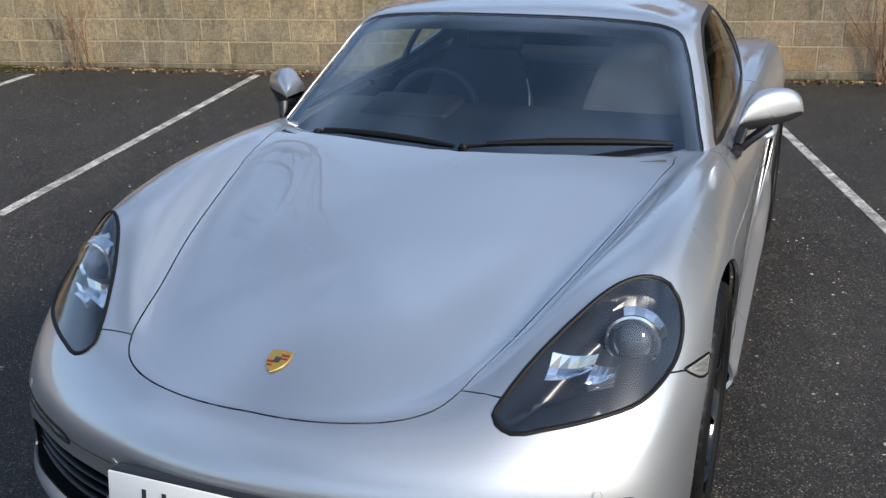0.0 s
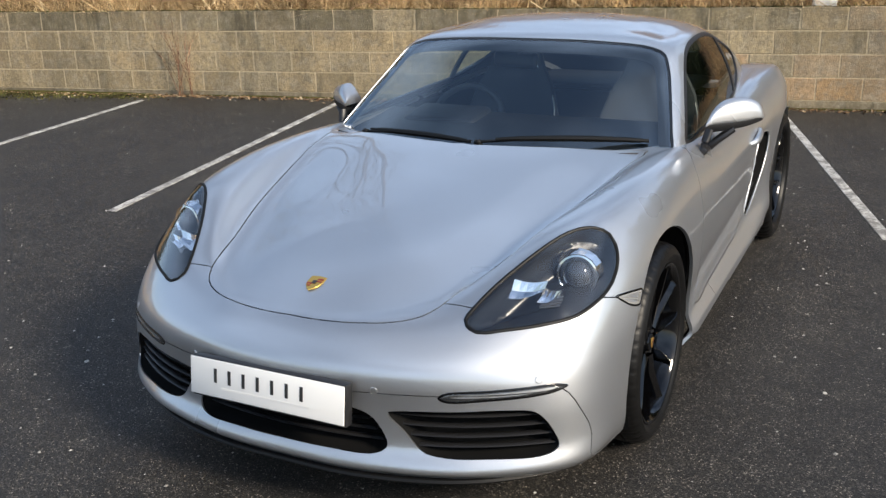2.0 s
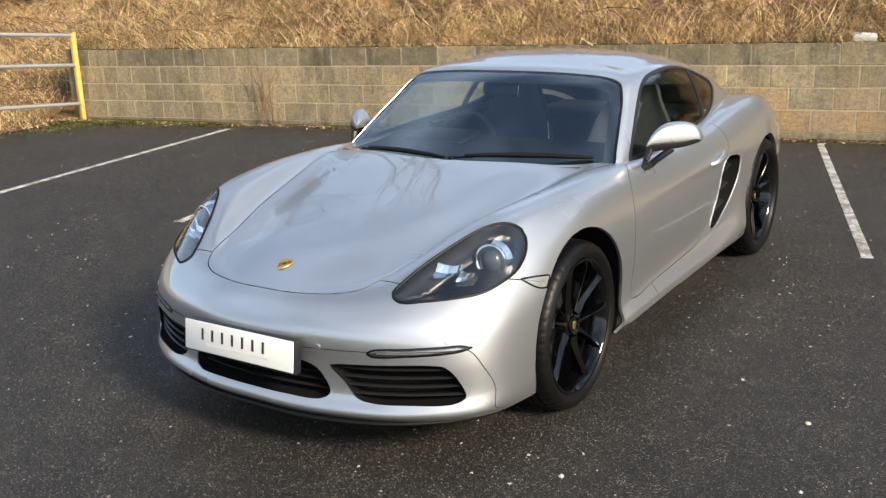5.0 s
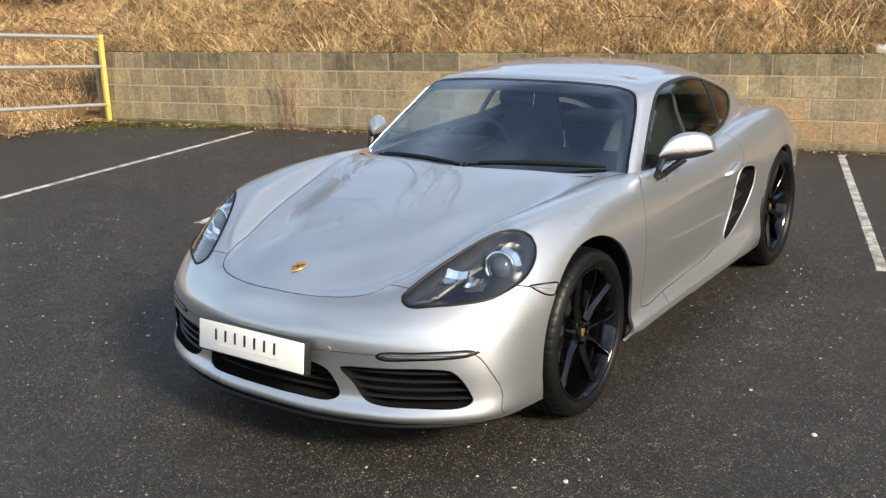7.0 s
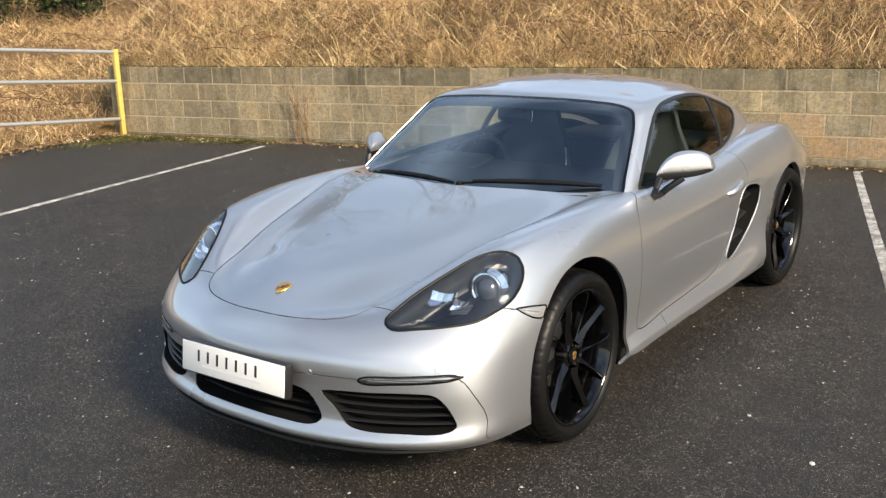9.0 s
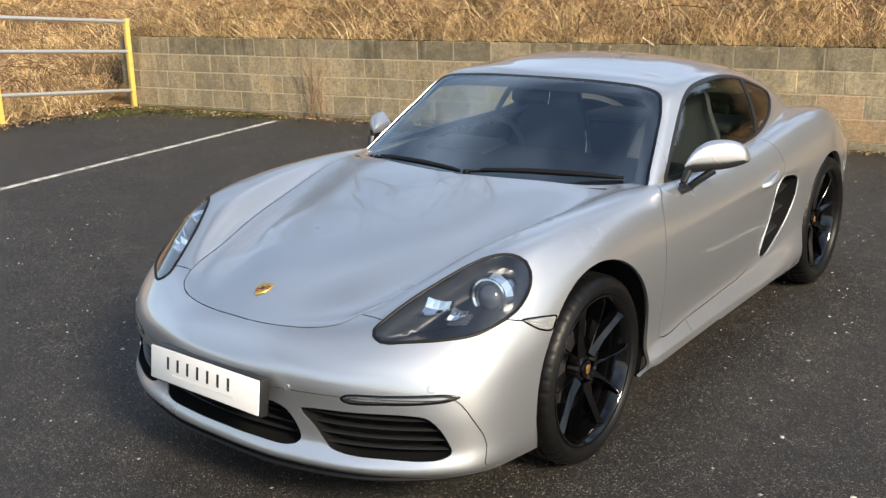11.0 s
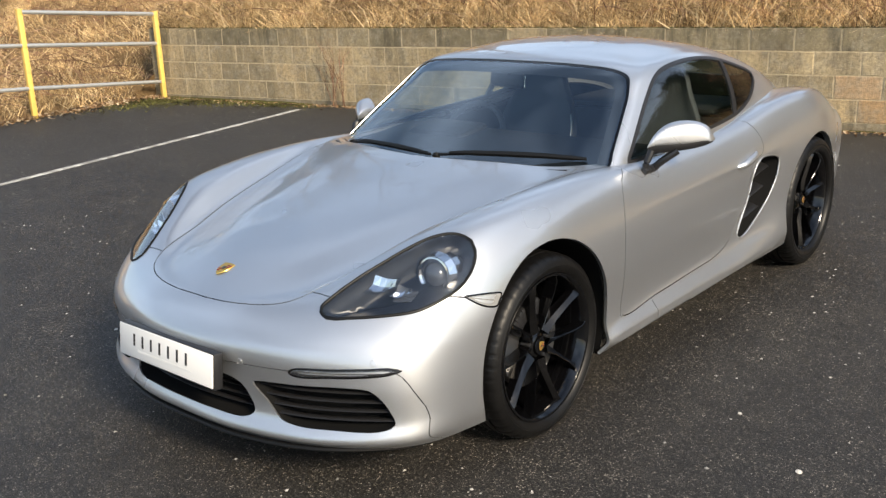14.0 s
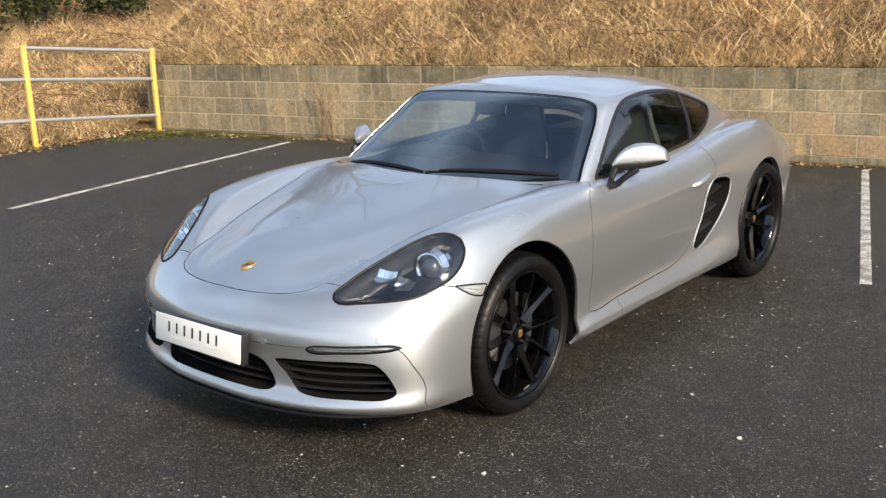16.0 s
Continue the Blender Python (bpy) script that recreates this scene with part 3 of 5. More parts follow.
def scallop(G):
    """Sets the door back below a soft crease that runs to the side intake, and sharpens the top of the sill."""
    y, z = G[..., 1], G[..., 2]
    step = lambda v, a, b: (lambda q: q * q * (3 - 2 * q))(np.clip((v - a) / (b - a), 0, 1))
    crease = 0.702 + 0.012 * (y - 0.95)
    deep = 0.009 * np.clip((y - 0.5) / 1.2, 0, 1) * (1 - step(y, 1.85, 2.05)) * step(crease - z, -0.004, 0.035) * step(z, 0.295, 0.325)
    G = G.copy()
    on_side = (G[..., 0] > 0.7) & (y > 0.2) & (y < 2.3)
    G[..., 0] -= np.where(on_side, deep, 0)
    ledge = np.minimum(0.862 + 0.012 * (y - 0.5) * (y < 0.5) + 0.75 * (0.304 - z), 0.900)
    along = step(y, 0.37, 0.46) * (1 - step(y, 1.92, 2.08))
    out = np.maximum(G[..., 0], ledge)
    G[..., 0] = np.where(on_side & (z < 0.306) & (z > 0.215), G[..., 0] + (out - G[..., 0]) * along, G[..., 0])
    return G


body_sheet = Sheet(scallop(smooth_sheet([FLOOR_LINE, LIP_LINE, LOW_LINE, FACE_LINE, NOSE_LINE, BROW_LINE, CREST_LINE, INNER_CREST_LINE, SEAM_LINE, BONNET_LINE, CENTRE_LINE], 22, 9)))
for f in CUTS.values():
    body_sheet.cut(f)
C = body_sheet.centres()
IN = {k: f(C) < 0 for k, f in CUTS.items()}
hole = IN["front_arch"] | IN["rear_arch"] | IN["cabin"]
rest = ~hole
masks = {}
for k in ("headlamp", "intake", "grille", "mouth", "bonnet", "door", "insert", "bumper"):
    masks[k] = IN[k] & rest
    rest = rest & ~masks[k]
masks["fender"] = rest & (C[:, 1] < 0.75)
masks["quarter"] = rest & (C[:, 1] >= 0.75)

car = empty("sports_car")
tagged(car, "parked silver two-seat sports coupe with black spoked wheels", "car")


def panel(name, key, label="", mat=PAINT, gap=0.002, depth=0.014, sides=True, lift=0.0, sheet=body_sheet, parent=None):
    p = flanged(*sheet.piece(masks[key]), gap, depth, lift)
    parent = parent or car
    if sides:
        a = make(name, p[0], p[2], mat, parent, label, normals=p[1])
        q = mirrored(*p)
        b = make(name, q[0], q[2], mat, parent, label, normals=q[1])
        return a, b
    p = both(*p)
    return make(name, p[0], p[2], mat, parent, label, normals=p[1])


panel("bonnet", "bonnet", "silver bonnet panel with a shield badge", sides=False)
panel("front_bumper", "bumper", "silver front bumper with dark air openings", sides=False, depth=0.03)
panel("lower_bumper", "insert", "silver lower bumper with three dark openings", sides=False, depth=0.03, gap=0.0015)
panel("front_fender", "fender", "", depth=0.012)
panel("rear_quarter", "quarter", "", depth=0.03)
doors = panel("door", "door", "")

# dark shell behind the gaps
pv, pn, pf = body_sheet.piece(~hole & ~masks["headlamp"] & ~masks["intake"] & ~masks["grille"] & ~masks["mouth"])
sv, sn, sf = both(pv - 0.016 * pn, pn, pf)
make("inner_shell", sv, sf, UNDER, car)


def sunken(name, key, depth, slope, mat, sides=True, parent=None):
    V, N, F = body_sheet.piece(masks[key])
    W, F = bowl(V, N, F, CUTS[key](V), depth, slope)
    if not sides:
        W2 = np.concatenate([W, W * (-1, 1, 1)])
        return [make(name, W2, F + [[i + len(W) for i in f[::-1]] for f in F], mat, parent or car)]
    return [make(name, W, F, mat, parent or car), make(name, W * (-1, 1, 1), [f[::-1] for f in F], mat, parent or car)]


sunken("grille_recess", "grille", 0.075, 3.0, UNDER)
sunken("mouth_recess", "mouth", 0.085, 3.0, UNDER, sides=False)
sunken("intake_recess", "intake", 0.10, 2.2, UNDER)


def inset(outline, by):
    """The closed outline drawn in by a distance."""
    t = np.roll(outline, -1, 0) - np.roll(outline, 1, 0)
    t /= np.linalg.norm(t, axis=1, keepdims=True) + 1e-9
    turn = np.sign(np.sum(outline[:, 0] * np.roll(outline[:, 1], -1) - outline[:, 1] * np.roll(outline[:, 0], -1)))
    return outline + by * turn * np.stack([-t[:, 1], t[:, 0]], 1)


def laid_lamp(name, outline, flat, label, mat, edge, region):
    """A slim lamp in a black surround that follows the body; flat: the axis it is seen along (0: from the side, 1: from the front)."""
    u = 1 - flat
    near = body_sheet.V[region(body_sheet.V)]
    lo, hi = outline.min(0) - 0.05, outline.max(0) + 0.05
    keep = (near[:, u] > lo[0]) & (near[:, u] < hi[0]) & (near[:, 2] > lo[1]) & (near[:, 2] < hi[1])
    near = near[keep]
    norm = body_sheet.N[region(body_sheet.V)][keep]
    out = 1 if flat == 0 else -1

    def on(ring, lift):
        """Weighs the tangent planes of the nearest points of the body."""
        made = []
        for a, b in ring:
            d = (near[:, u] - a) ** 2 + (near[:, 2] - b) ** 2
            k = np.argsort(d)[:8]
            plane = near[k, flat] - (norm[k, u] * (a - near[k, u]) + norm[k, 2] * (b - near[k, 2])) / norm[k, flat]
            w = 1 / (d[k] + 4e-5) ** 1.5
            c = float((plane * w).sum() / w.sum()) + out * lift
            made.append((c, a, b) if flat == 0 else (a, c, b))
        return made

    for sgn in (1, -1):
        parent = car
        for nm, rings, mt, lb in ((name + "_surround", ((outline, -0.006), (outline, 0.0006), (inset(outline, 0.0015), 0.0016), (inset(outline, edge), 0.0012), (inset(outline, edge + 0.001), -0.002)), BLACK_GLOSS, "black lamp surround"),
                                  (name, ((inset(outline, edge + 0.0004), -0.003), (inset(outline, edge + 0.0008), 0.0004), (inset(outline, edge + 0.003), 0.0016)), mat, label)):
            bm = bmesh.new()
            made = [[bm.verts.new((sgn * a, b, c)) for a, b, c in on(r, h)] for r, h in rings]
            n = len(outline)
            for p, q in zip(made, made[1:]):
                for k in range(n):
                    bm.faces.new((p[k], p[(k + 1) % n], q[(k + 1) % n], q[k]))
            bm.faces.new(made[-1])
            parent = part(nm, bm, mt, parent, lb, sharp=50)


laid_lamp("daytime_lamp", STRIP_FRONT, 1, "smoked slim daytime running lamp", LAMP_GREY, 0.0065, lambda v: (v[:, 1] < -0.55) & (v[:, 0] > 0.40))
laid_lamp("side_marker", MARKER_SIDE, 0, "pale side marker lamp in a black surround", LAMP_CLEAR, 0.0055, lambda v: v[:, 0] > 0.7)
lenses = panel("headlight", "headlamp", "clear almond headlight with dark inner bowl", mat=LENS_CLEAR, gap=0.004, depth=0.004)


# headlamp insides
def headlamp_insides(sign, lens):
    V, N, F = body_sheet.piece(masks["headlamp"])
    d = CUTS["headlamp"](V)
    deep = np.minimum(0.080, 0.004 + 2.6 * np.minimum(0.008, np.maximum(0, -d)) + 1.3 * np.maximum(0, -d - 0.010))
    W = V - N * deep[:, None]
    W = W * (sign, 1, 1)
    make("bowl", W, F if sign > 0 else [f[::-1] for f in F], LAMP_BOWL, lens)
    aim = Vector((0.12 * sign, -1, 0.10)).normalized()
    turn = aim.to_track_quat("Z", "Y").to_matrix().to_4x4()
    eye = Matrix.Translation((0.712 * sign, -0.408, 0.690)) @ turn
    bm = bmesh.new()
    r = lathe(bm, [(0.050, -0.09), (0.054, -0.05), (0.058, 0.006), (0.061, 0.012), (0.060, 0.018), (0.054, 0.019), (0.046, 0.012), (0.042, 0.008)], 40, eye)
    part("chrome_ring", bm, CHROME, lens, "chrome ring round the projector")
    bm = bmesh.new()
    r = lathe(bm, [(0.043, 0.008), (0.040, 0.018), (0.033, 0.027), (0.022, 0.034), (0.010, 0.0375), (0.001, 0.038)], 32, eye)
    part("projector", bm, PROJECTOR_GLASS, lens, "glassy round projector lens")
    # chrome shield above the projector
    bm = bmesh.new()
    rings = []
    for k in range(13):
        a = radians(-70 + 240 * k / 12) if sign > 0 else radians(10 + 240 * k / 12)
        rings.append([bm.verts.new(eye @ Vector((rr * math.cos(a), rr * math.sin(a), h))) for rr, h in ((0.062, 0.016), (0.074, -0.012), (0.080, -0.08))])
    for a, b in zip(rings, rings[1:]):
        for i in range(2):
            bm.faces.new((a[i], b[i], b[i + 1], a[i + 1]))
    part("reflector_shield", bm, CHROME, lens, "bright metal shield over the projector", smooth=False)
    # wedge-shaped reflector nearer the nose
    for cx, cy, cz, wd, ht in ((0.606, -0.528, 0.656, 0.095, 0.050), (0.668, -0.512, 0.640, 0.055, 0.036)):
        bm = bmesh.new()
        m = Matrix.Translation((cx * sign, cy, cz)) @ Vector((0.10 * sign, -0.62, 0.78)).to_track_quat("Z", "Y").to_matrix().to_4x4() @ pose(0, 0, 0, 0, 0, 10 * sign)
        grid = []
        for i in range(6):
            u = i / 5 * 2 - 1
            grid.append([bm.verts.new(m @ Vector((u * wd / 2 + 0.012 * v * sign, v * ht / 2 * (1 - 0.25 * u * sign), 0.016 * (u * u + v * v)))) for v in (-1, -0.45, 0.15, 1)])
        for a, b in zip(grid, grid[1:]):
            for q in range(3):
                bm.faces.new((a[q], b[q], b[q + 1], a[q + 1]))
        part("turn_reflector", bm, CHROME, lens, "bright faceted inner reflector", smooth=False)
    for k in range(4):
        bm = bmesh.new()
        box(bm, (0.062, 0.012, 0.004), Matrix.Translation((0.668 * sign, -0.525 + 0.010 * k, 0.626 + 0.006 * k)) @ pose(0, 0, 0, 20, 0, sign * 38), 0.001, 1)
        part("fin", bm, LAMP_SMOKE, lens)
    # black seal round the lens
    poly = np.array([V[a] for a, b in rim_edges(F)])
    c = poly.mean(0)
    order = np.argsort(np.arctan2(poly[:, 1] - c[1], poly[:, 0] - c[0]))
    ring = poly[order][::2] * (sign, 1, 1)
    bm = bmesh.new()
    tube(bm, [*ring, ring[0]], 0.0054, 8)
    part("seal", bm, WIPER_BLACK, lens, "black rubber seal")


headlamp_insides(1, lenses[0])
headlamp_insides(-1, lenses[1])

# ---------------- the car: roof and glass ----------------
CANOPY_BASE = [(0, 0.455, 0.815), (0.38, 0.482, 0.817), (0.655, 0.546, 0.821), (0.737, 0.604, 0.826), (0.762, 0.71, 0.828), (0.780, 1.2, 0.832), (0.766, 1.65, 0.852), (0.726, 2.08, 0.880), (0.66, 2.50, 0.89), (0.52, 2.88, 0.80), (0, 3.02, 0.785)]
CANOPY_HEAD = [(0, 0.995, 1.208), (0.31, 1.006, 1.201), (0.520, 1.044, 1.188), (0.590, 1.082, 1.172), (0.612, 1.150, 1.173), (0.617, 1.42, 1.190), (0.602, 1.70, 1.180), (0.592, 2.02, 1.126), (0.578, 2.36, 1.052), (0.47, 2.74, 0.945), (0, 2.93, 0.90)]
CANOPY_BULGE = [0.012, 0.012, 0.010, 0.008, 0.011, 0.022, 0.022, 0.018, 0.014, 0.012, 0.012]
ROOF_EDGE = [(0, 1.19, 1.246), (0.29, 1.205, 1.238), (0.405, 1.232, 1.226), (0.482, 1.275, 1.212), (0.520, 1.335, 1.211), (0.535, 1.47, 1.217), (0.525, 1.72, 1.212), (0.51, 1.97, 1.182), (0.475, 2.25, 1.125), (0.33, 2.55, 1.045), (0, 2.68, 1.02)]
ROOF_CROWN = [(0, 1.36, 1.264), (0.20, 1.377, 1.261), (0.30, 1.397, 1.255), (0.345, 1.42, 1.250), (0.365, 1.46, 1.249), (0.368, 1.54, 1.250), (0.362, 1.69, 1.245), (0.345, 1.86, 1.228), (0.29, 2.04, 1.197), (0.19, 2.20, 1.170), (0, 2.27, 1.165)]
ROOF_CENTRE = [(0, 1.48, 1.270), (0, 1.49, 1.270), (0, 1.51, 1.270), (0, 1.53, 1.270), (0, 1.57, 1.269), (0, 1.62, 1.268), (0, 1.68, 1.265), (0, 1.76, 1.259), (0, 1.84, 1.250), (0, 1.90, 1.242), (0, 1.93, 1.238)]


def between(a, b, t, bulge):
    """A line part of the way from a to b, bowed outwards."""
    out = []
    for p, q, w in zip(a, b, bulge):
        p, q = Vector(p), Vector(q)
        n = Vector((p.x, (p.y - 1.5) * 0.35, 0.35)).normalized()
        m = p.lerp(q, t) + n * w * 4 * t * (1 - t)
        if p.x == 0:
            m.x = 0
        out.append(tuple(m))
    return out


canopy = Sheet(smooth_sheet([CANOPY_BASE, between(CANOPY_BASE, CANOPY_HEAD, 0.33, CANOPY_BULGE), between(CANOPY_BASE, CANOPY_HEAD, 0.67, CANOPY_BULGE), CANOPY_HEAD, ROOF_EDGE, ROOF_CROWN, ROOF_CENTRE], 22, 10))
SCREEN_FRONT = loop_curve([(0, 0.78), (0.4, 0.78), (0.69, 0.80), (0.727, 0.845), (0.708, 0.90), (0.659, 1.02), (0.612, 1.12), (0.587, 1.154), (0.53, 1.179), (0.34, 1.199), (0, 1.206), (-0.4, 1.2), (-0.5, 1.0), (-0.5, 0.8)], 6)
WINDOW_SIDE = loop_curve([(0.735, 0.852), (0.80, 0.912), (0.905, 0.992), (1.030, 1.078), (1.13, 1.140), (1.22, 1.170), (1.35, 1.186), (1.50, 1.190), (1.666, 1.181), (1.841, 1.157), (2.045, 1.110), (2.17, 1.071), (2.206, 1.050), (2.188, 1.020), (2.120, 0.982),
                          (2.03, 0.948), (1.91, 0.918), (1.765, 0.896), (1.45, 0.880), (1.2, 0.869), (0.95, 0.856)], 6)
REAR_PLAN = loop_curve([(0, 2.08), (0.28, 2.10), (0.40, 2.28), (0.42, 2.50), (0.37, 2.70), (0.2, 2.80), (0, 2.82), (-0.3, 2.8), (-0.3, 2.3)], 6)
ccuts = dict(screen=front(SCREEN_FRONT, lambda v: v[:, 1] < 1.12), window=side(WINDOW_SIDE, lambda v: v[:, 0] > 0.45), rear=plan(REAR_PLAN))
fs, fw, fr_ = ccuts["screen"], ccuts["window"], ccuts["rear"]
for f in (fs, lambda v: fs(v) + 0.007, lambda v: fs(v) + 0.040, fw, lambda v: fw(v) + 0.014, fr_, lambda v: np.where(v[:, 0] > 0.45, np.abs(v[:, 1] - 1.806 - 0.41 * (v[:, 2] - 1.0)) - 0.021, 1.0)):
    canopy.cut(f)
C2 = canopy.centres()
s, w, r = fs(C2), fw(C2), fr_(C2)
pillar = (np.abs(C2[:, 1] - 1.806 - 0.41 * (C2[:, 2] - 1.0)) < 0.021) & (C2[:, 0] > 0.45)
cmask = dict(screen=s < -0.007, frit=(s < 0) & (s >= -0.007), glass_front=(w < -0.014) & ~pillar & (C2[:, 1] < 1.806 + 0.41 * (C2[:, 2] - 1.0)), glass_rear=(w < -0.014) & ~pillar & (C2[:, 1] >= 1.806 + 0.41 * (C2[:, 2] - 1.0)),
             surround=(w < 0) & ((w >= -0.014) | pillar), rear=r < 0)
cmask["roof"] = ~(cmask["screen"] | cmask["frit"] | (w < 0) | cmask["rear"])
masks.update(cmask)
panel("roof", "roof", "silver roof with slim windscreen pillars", sides=False, gap=0.001, depth=0.003, sheet=canopy)
screen = panel("windscreen", "screen", "clear windscreen glass", mat=WINDSCREEN_GLASS, sides=False, gap=0, depth=0.004, lift=-0.003, sheet=canopy)
panel("black_edge", "frit", "black ceramic edge band", mat=BLACK_GLOSS, sides=False, gap=0, depth=0.004, lift=-0.003, sheet=canopy, parent=screen)
panel("window_surround", "surround", "black window surround", mat=BLACK_TRIM, gap=0.0, depth=0.012, lift=0.001, sheet=canopy)
gf = panel("side_window", "glass_front", "dark side window glass", mat=SIDE_GLASS, gap=0, depth=0.004, lift=-0.003, sheet=canopy)
gr = panel("quarter_window", "glass_rear", "dark rear quarter glass", mat=SIDE_GLASS, gap=0, depth=0.004, lift=-0.003, sheet=canopy)
rg = panel("rear_window", "rear", "dark rear window glass", mat=REAR_GLASS, sides=False, gap=0, depth=0.004, lift=-0.002, sheet=canopy)
for ob in (screen, rg, *gf, *gr, *lenses):
    ob.visible_shadow = False
pv, pn, pf = canopy.piece(cmask["roof"])
sv, sn, sf = both(pv - 0.008 * pn, pn, pf)
make("headliner", sv, sf, LEATHER, car)
pv, pn, pf = canopy.piece((s < 0) & (s >= -0.040) & (C2[:, 2] > 0.85))
sv, sn, sf = both(pv - 0.014 * pn, pn, pf)
make("pillar_trim", sv, sf, DASH, car)

# underbody, wheel housings, cowl
bm = bmesh.new()
box(bm, (1.50, 3.4, 0.05), pose(0, 1.40, 0.165), 0.02)
part("underbody", bm, UNDER, car)
bm = bmesh.new()
pts = [(-0.79, -0.45), (-0.77, -0.60), (-0.56, -0.80), (-0.27, -0.9), (0, -0.915), (0.27, -0.9), (0.56, -0.80), (0.77, -0.60), (0.79, -0.45)]
tube(bm, [(x, y + 0.010, 0.188) for x, y in catmull(pts, 6)], 0.018, 8, 0.5)
part("lip_spoiler", bm, WIPER_BLACK, car, "black lower lip")
for c in (FRONT_ARCH, REAR_ARCH):
    for sgn in (1, -1):
        bm = bmesh.new()
        rr = c[2] + 0.004
        prof = [(0.858 if c is FRONT_ARCH else 0.875, rr), (0.80, rr + 0.006), (0.50, rr + 0.006), (0.48, 0.0)]
        rings = []
        for k in range(33):
            a = radians(-25 + 230 * k / 32)
            rings.append([bm.verts.new((sgn * x, c[0] + q * math.cos(a), c[1] + q * math.sin(a))) for x, q in prof])
        for a, b in zip(rings, rings[1:]):
            for i in range(3):
                bm.faces.new((a[i], b[i], b[i + 1], a[i + 1]))
        bmesh.ops.remove_doubles(bm, verts=bm.verts, dist=1e-4)
        part("wheel_housing", bm, UNDER, car, "black wheel housing")
bm = bmesh.new()
rows = []
for x in np.linspace(-0.64, 0.64, 33):
    y0 = 0.334 + 0.20 * abs(x) ** 2 + 0.28 * abs(x) ** 4
    rows.append([bm.verts.new((x, y0 + dy, z)) for dy, z in ((-0.004, 0.846), (0.004, 0.862), (0.03, 0.858), (0.07, 0.842), (0.12, 0.832), (0.20, 0.818), (0.20, 0.80))])
for a, b in zip(rows, rows[1:]):
    for k in range(6):
        bm.faces.new((a[k], a[k + 1], b[k + 1], b[k]))
part("cowl", bm, BLACK_TRIM, car, "black cowl below the windscreen")


# ---------------- the car: wheels ----------------
def wheel(name_label, tyre_r, half, m, sgn):
    """Axis along local z, outer face at +z."""
    rim = 0.2610
    hub = bmesh.new()
    r = lathe(hub, [(0.030, 0.062), (0.035, 0.066), (0.043, 0.063), (0.052, 0.055), (0.058, 0.03), (0.064, 0.0)], 40)
    cap(hub, r[0])
    w = part("wheel", hub, BLACK_GLOSS, car, name_label, sharp=28)
    w.matrix_basis = m
    for k in range(5):
        for dv in (-1, 1):
            sp = bmesh.new()
            a0 = 2 * math.pi * k / 5 + math.pi / 2 + dv * 0.20
            a1 = 2 * math.pi * k / 5 + math.pi / 2 + dv * 0.325
            secs = []
            for t, wd, top, dep in ((0.0, 0.017, 0.076, 0.05), (0.3, 0.0088, 0.080, 0.05), (0.7, 0.0064, 0.094, 0.048), (0.92, 0.0088, 0.101, 0.046), (1.0, 0.018, 0.100, 0.04)):
                rad = 0.055 + (rim - 0.008 - 0.055) * t
                ang = a0 + (a1 - a0) * t
                c = Vector((rad * math.cos(ang), rad * math.sin(ang), 0))
                s = Vector((-math.sin(ang), math.cos(ang), 0))
                secs.append([sp.verts.new(c + s * x * wd + Vector((0, 0, z))) for x, z in ((-1.1, top - dep), (-1, top - (0.016 if dv > 0 else 0.002)), (0.62 * dv, top - 0.001), (0.82 * dv, top), (1, top - (0.002 if dv > 0 else 0.016)), (1.1, top - dep))])
            for p, q in zip(secs, secs[1:]):
                for i in range(5):
                    sp.faces.new((p[i], p[i + 1], q[i + 1], q[i]))
            part("spoke", sp, BLACK_GLOSS, w, sharp=28)
        a = 2 * math.pi * (k + 0.5) / 5 + math.pi / 2
        nut = bmesh.new()
        lathe(nut, [(0.0005, 0.066), (0.007, 0.066), (0.009, 0.062), (0.009, 0.03)], 8, Matrix.Translation((0.058 * math.cos(a), 0.058 * math.sin(a), 0)))
        part("wheel_bolt", nut, BLACK_TRIM, w)
    bm = bmesh.new()
    lathe(bm, [(rim + 0.004, 0.094), (rim + 0.009, 0.102), (rim + 0.006, 0.108), (rim - 0.002, 0.106), (rim - 0.008, 0.099), (rim - 0.014, 0.085), (rim - 0.022, 0.06), (rim - 0.030, 0.02), (rim - 0.034, -0.06), (rim - 0.01, -0.10), (rim + 0.006, -0.105)], 96)
    part("rim", bm, BLACK_GLOSS, w)
    bm = bmesh.new()
    R = tyre_r
    prof = [(rim + 0.004, 0.098), (rim + 0.010, half - 0.012), (rim + 0.020, half - 0.004), (rim + 0.030, half), (R - 0.030, half - 0.002), (R - 0.020, half - 0.007), (R - 0.010, half - 0.016), (R - 0.003, half - 0.034)]
    for g in (0.055, 0.018, -0.018, -0.055):
        prof += [(R, g + 0.005), (R - 0.007, g + 0.004), (R - 0.007, g - 0.004), (R, g - 0.005)]
    prof += [(R - 0.003, 0.034 - half), (R - 0.010, 0.016 - half), (R - 0.03, 0.003 - half), (rim + 0.03, 0.003 - half), (rim + 0.004, -0.10)]
    prof[4:4] = [(rim + 0.034, half + 0.0012), (rim + 0.036, half), (R - 0.040, half), (R - 0.038, half + 0.0015), (R - 0.035, half)]
    rings = lathe(bm, prof, 288)
    for ring in rings[11:14]:
        for v in ring[::6]:
            v.co.x, v.co.y = v.co.x * (1 - 0.003 / R), v.co.y * (1 - 0.003 / R)
            v.co.z -= 0.0012
    tyre = part("tyre", bm, RUBBER, w, "black low-profile tyre", sharp=50)
    bm = bmesh.new()
    r = lathe(bm, [(0.075, 0.03), (0.158, 0.03), (0.160, 0.027), (0.160, 0.002), (0.075, 0.0)], 64)
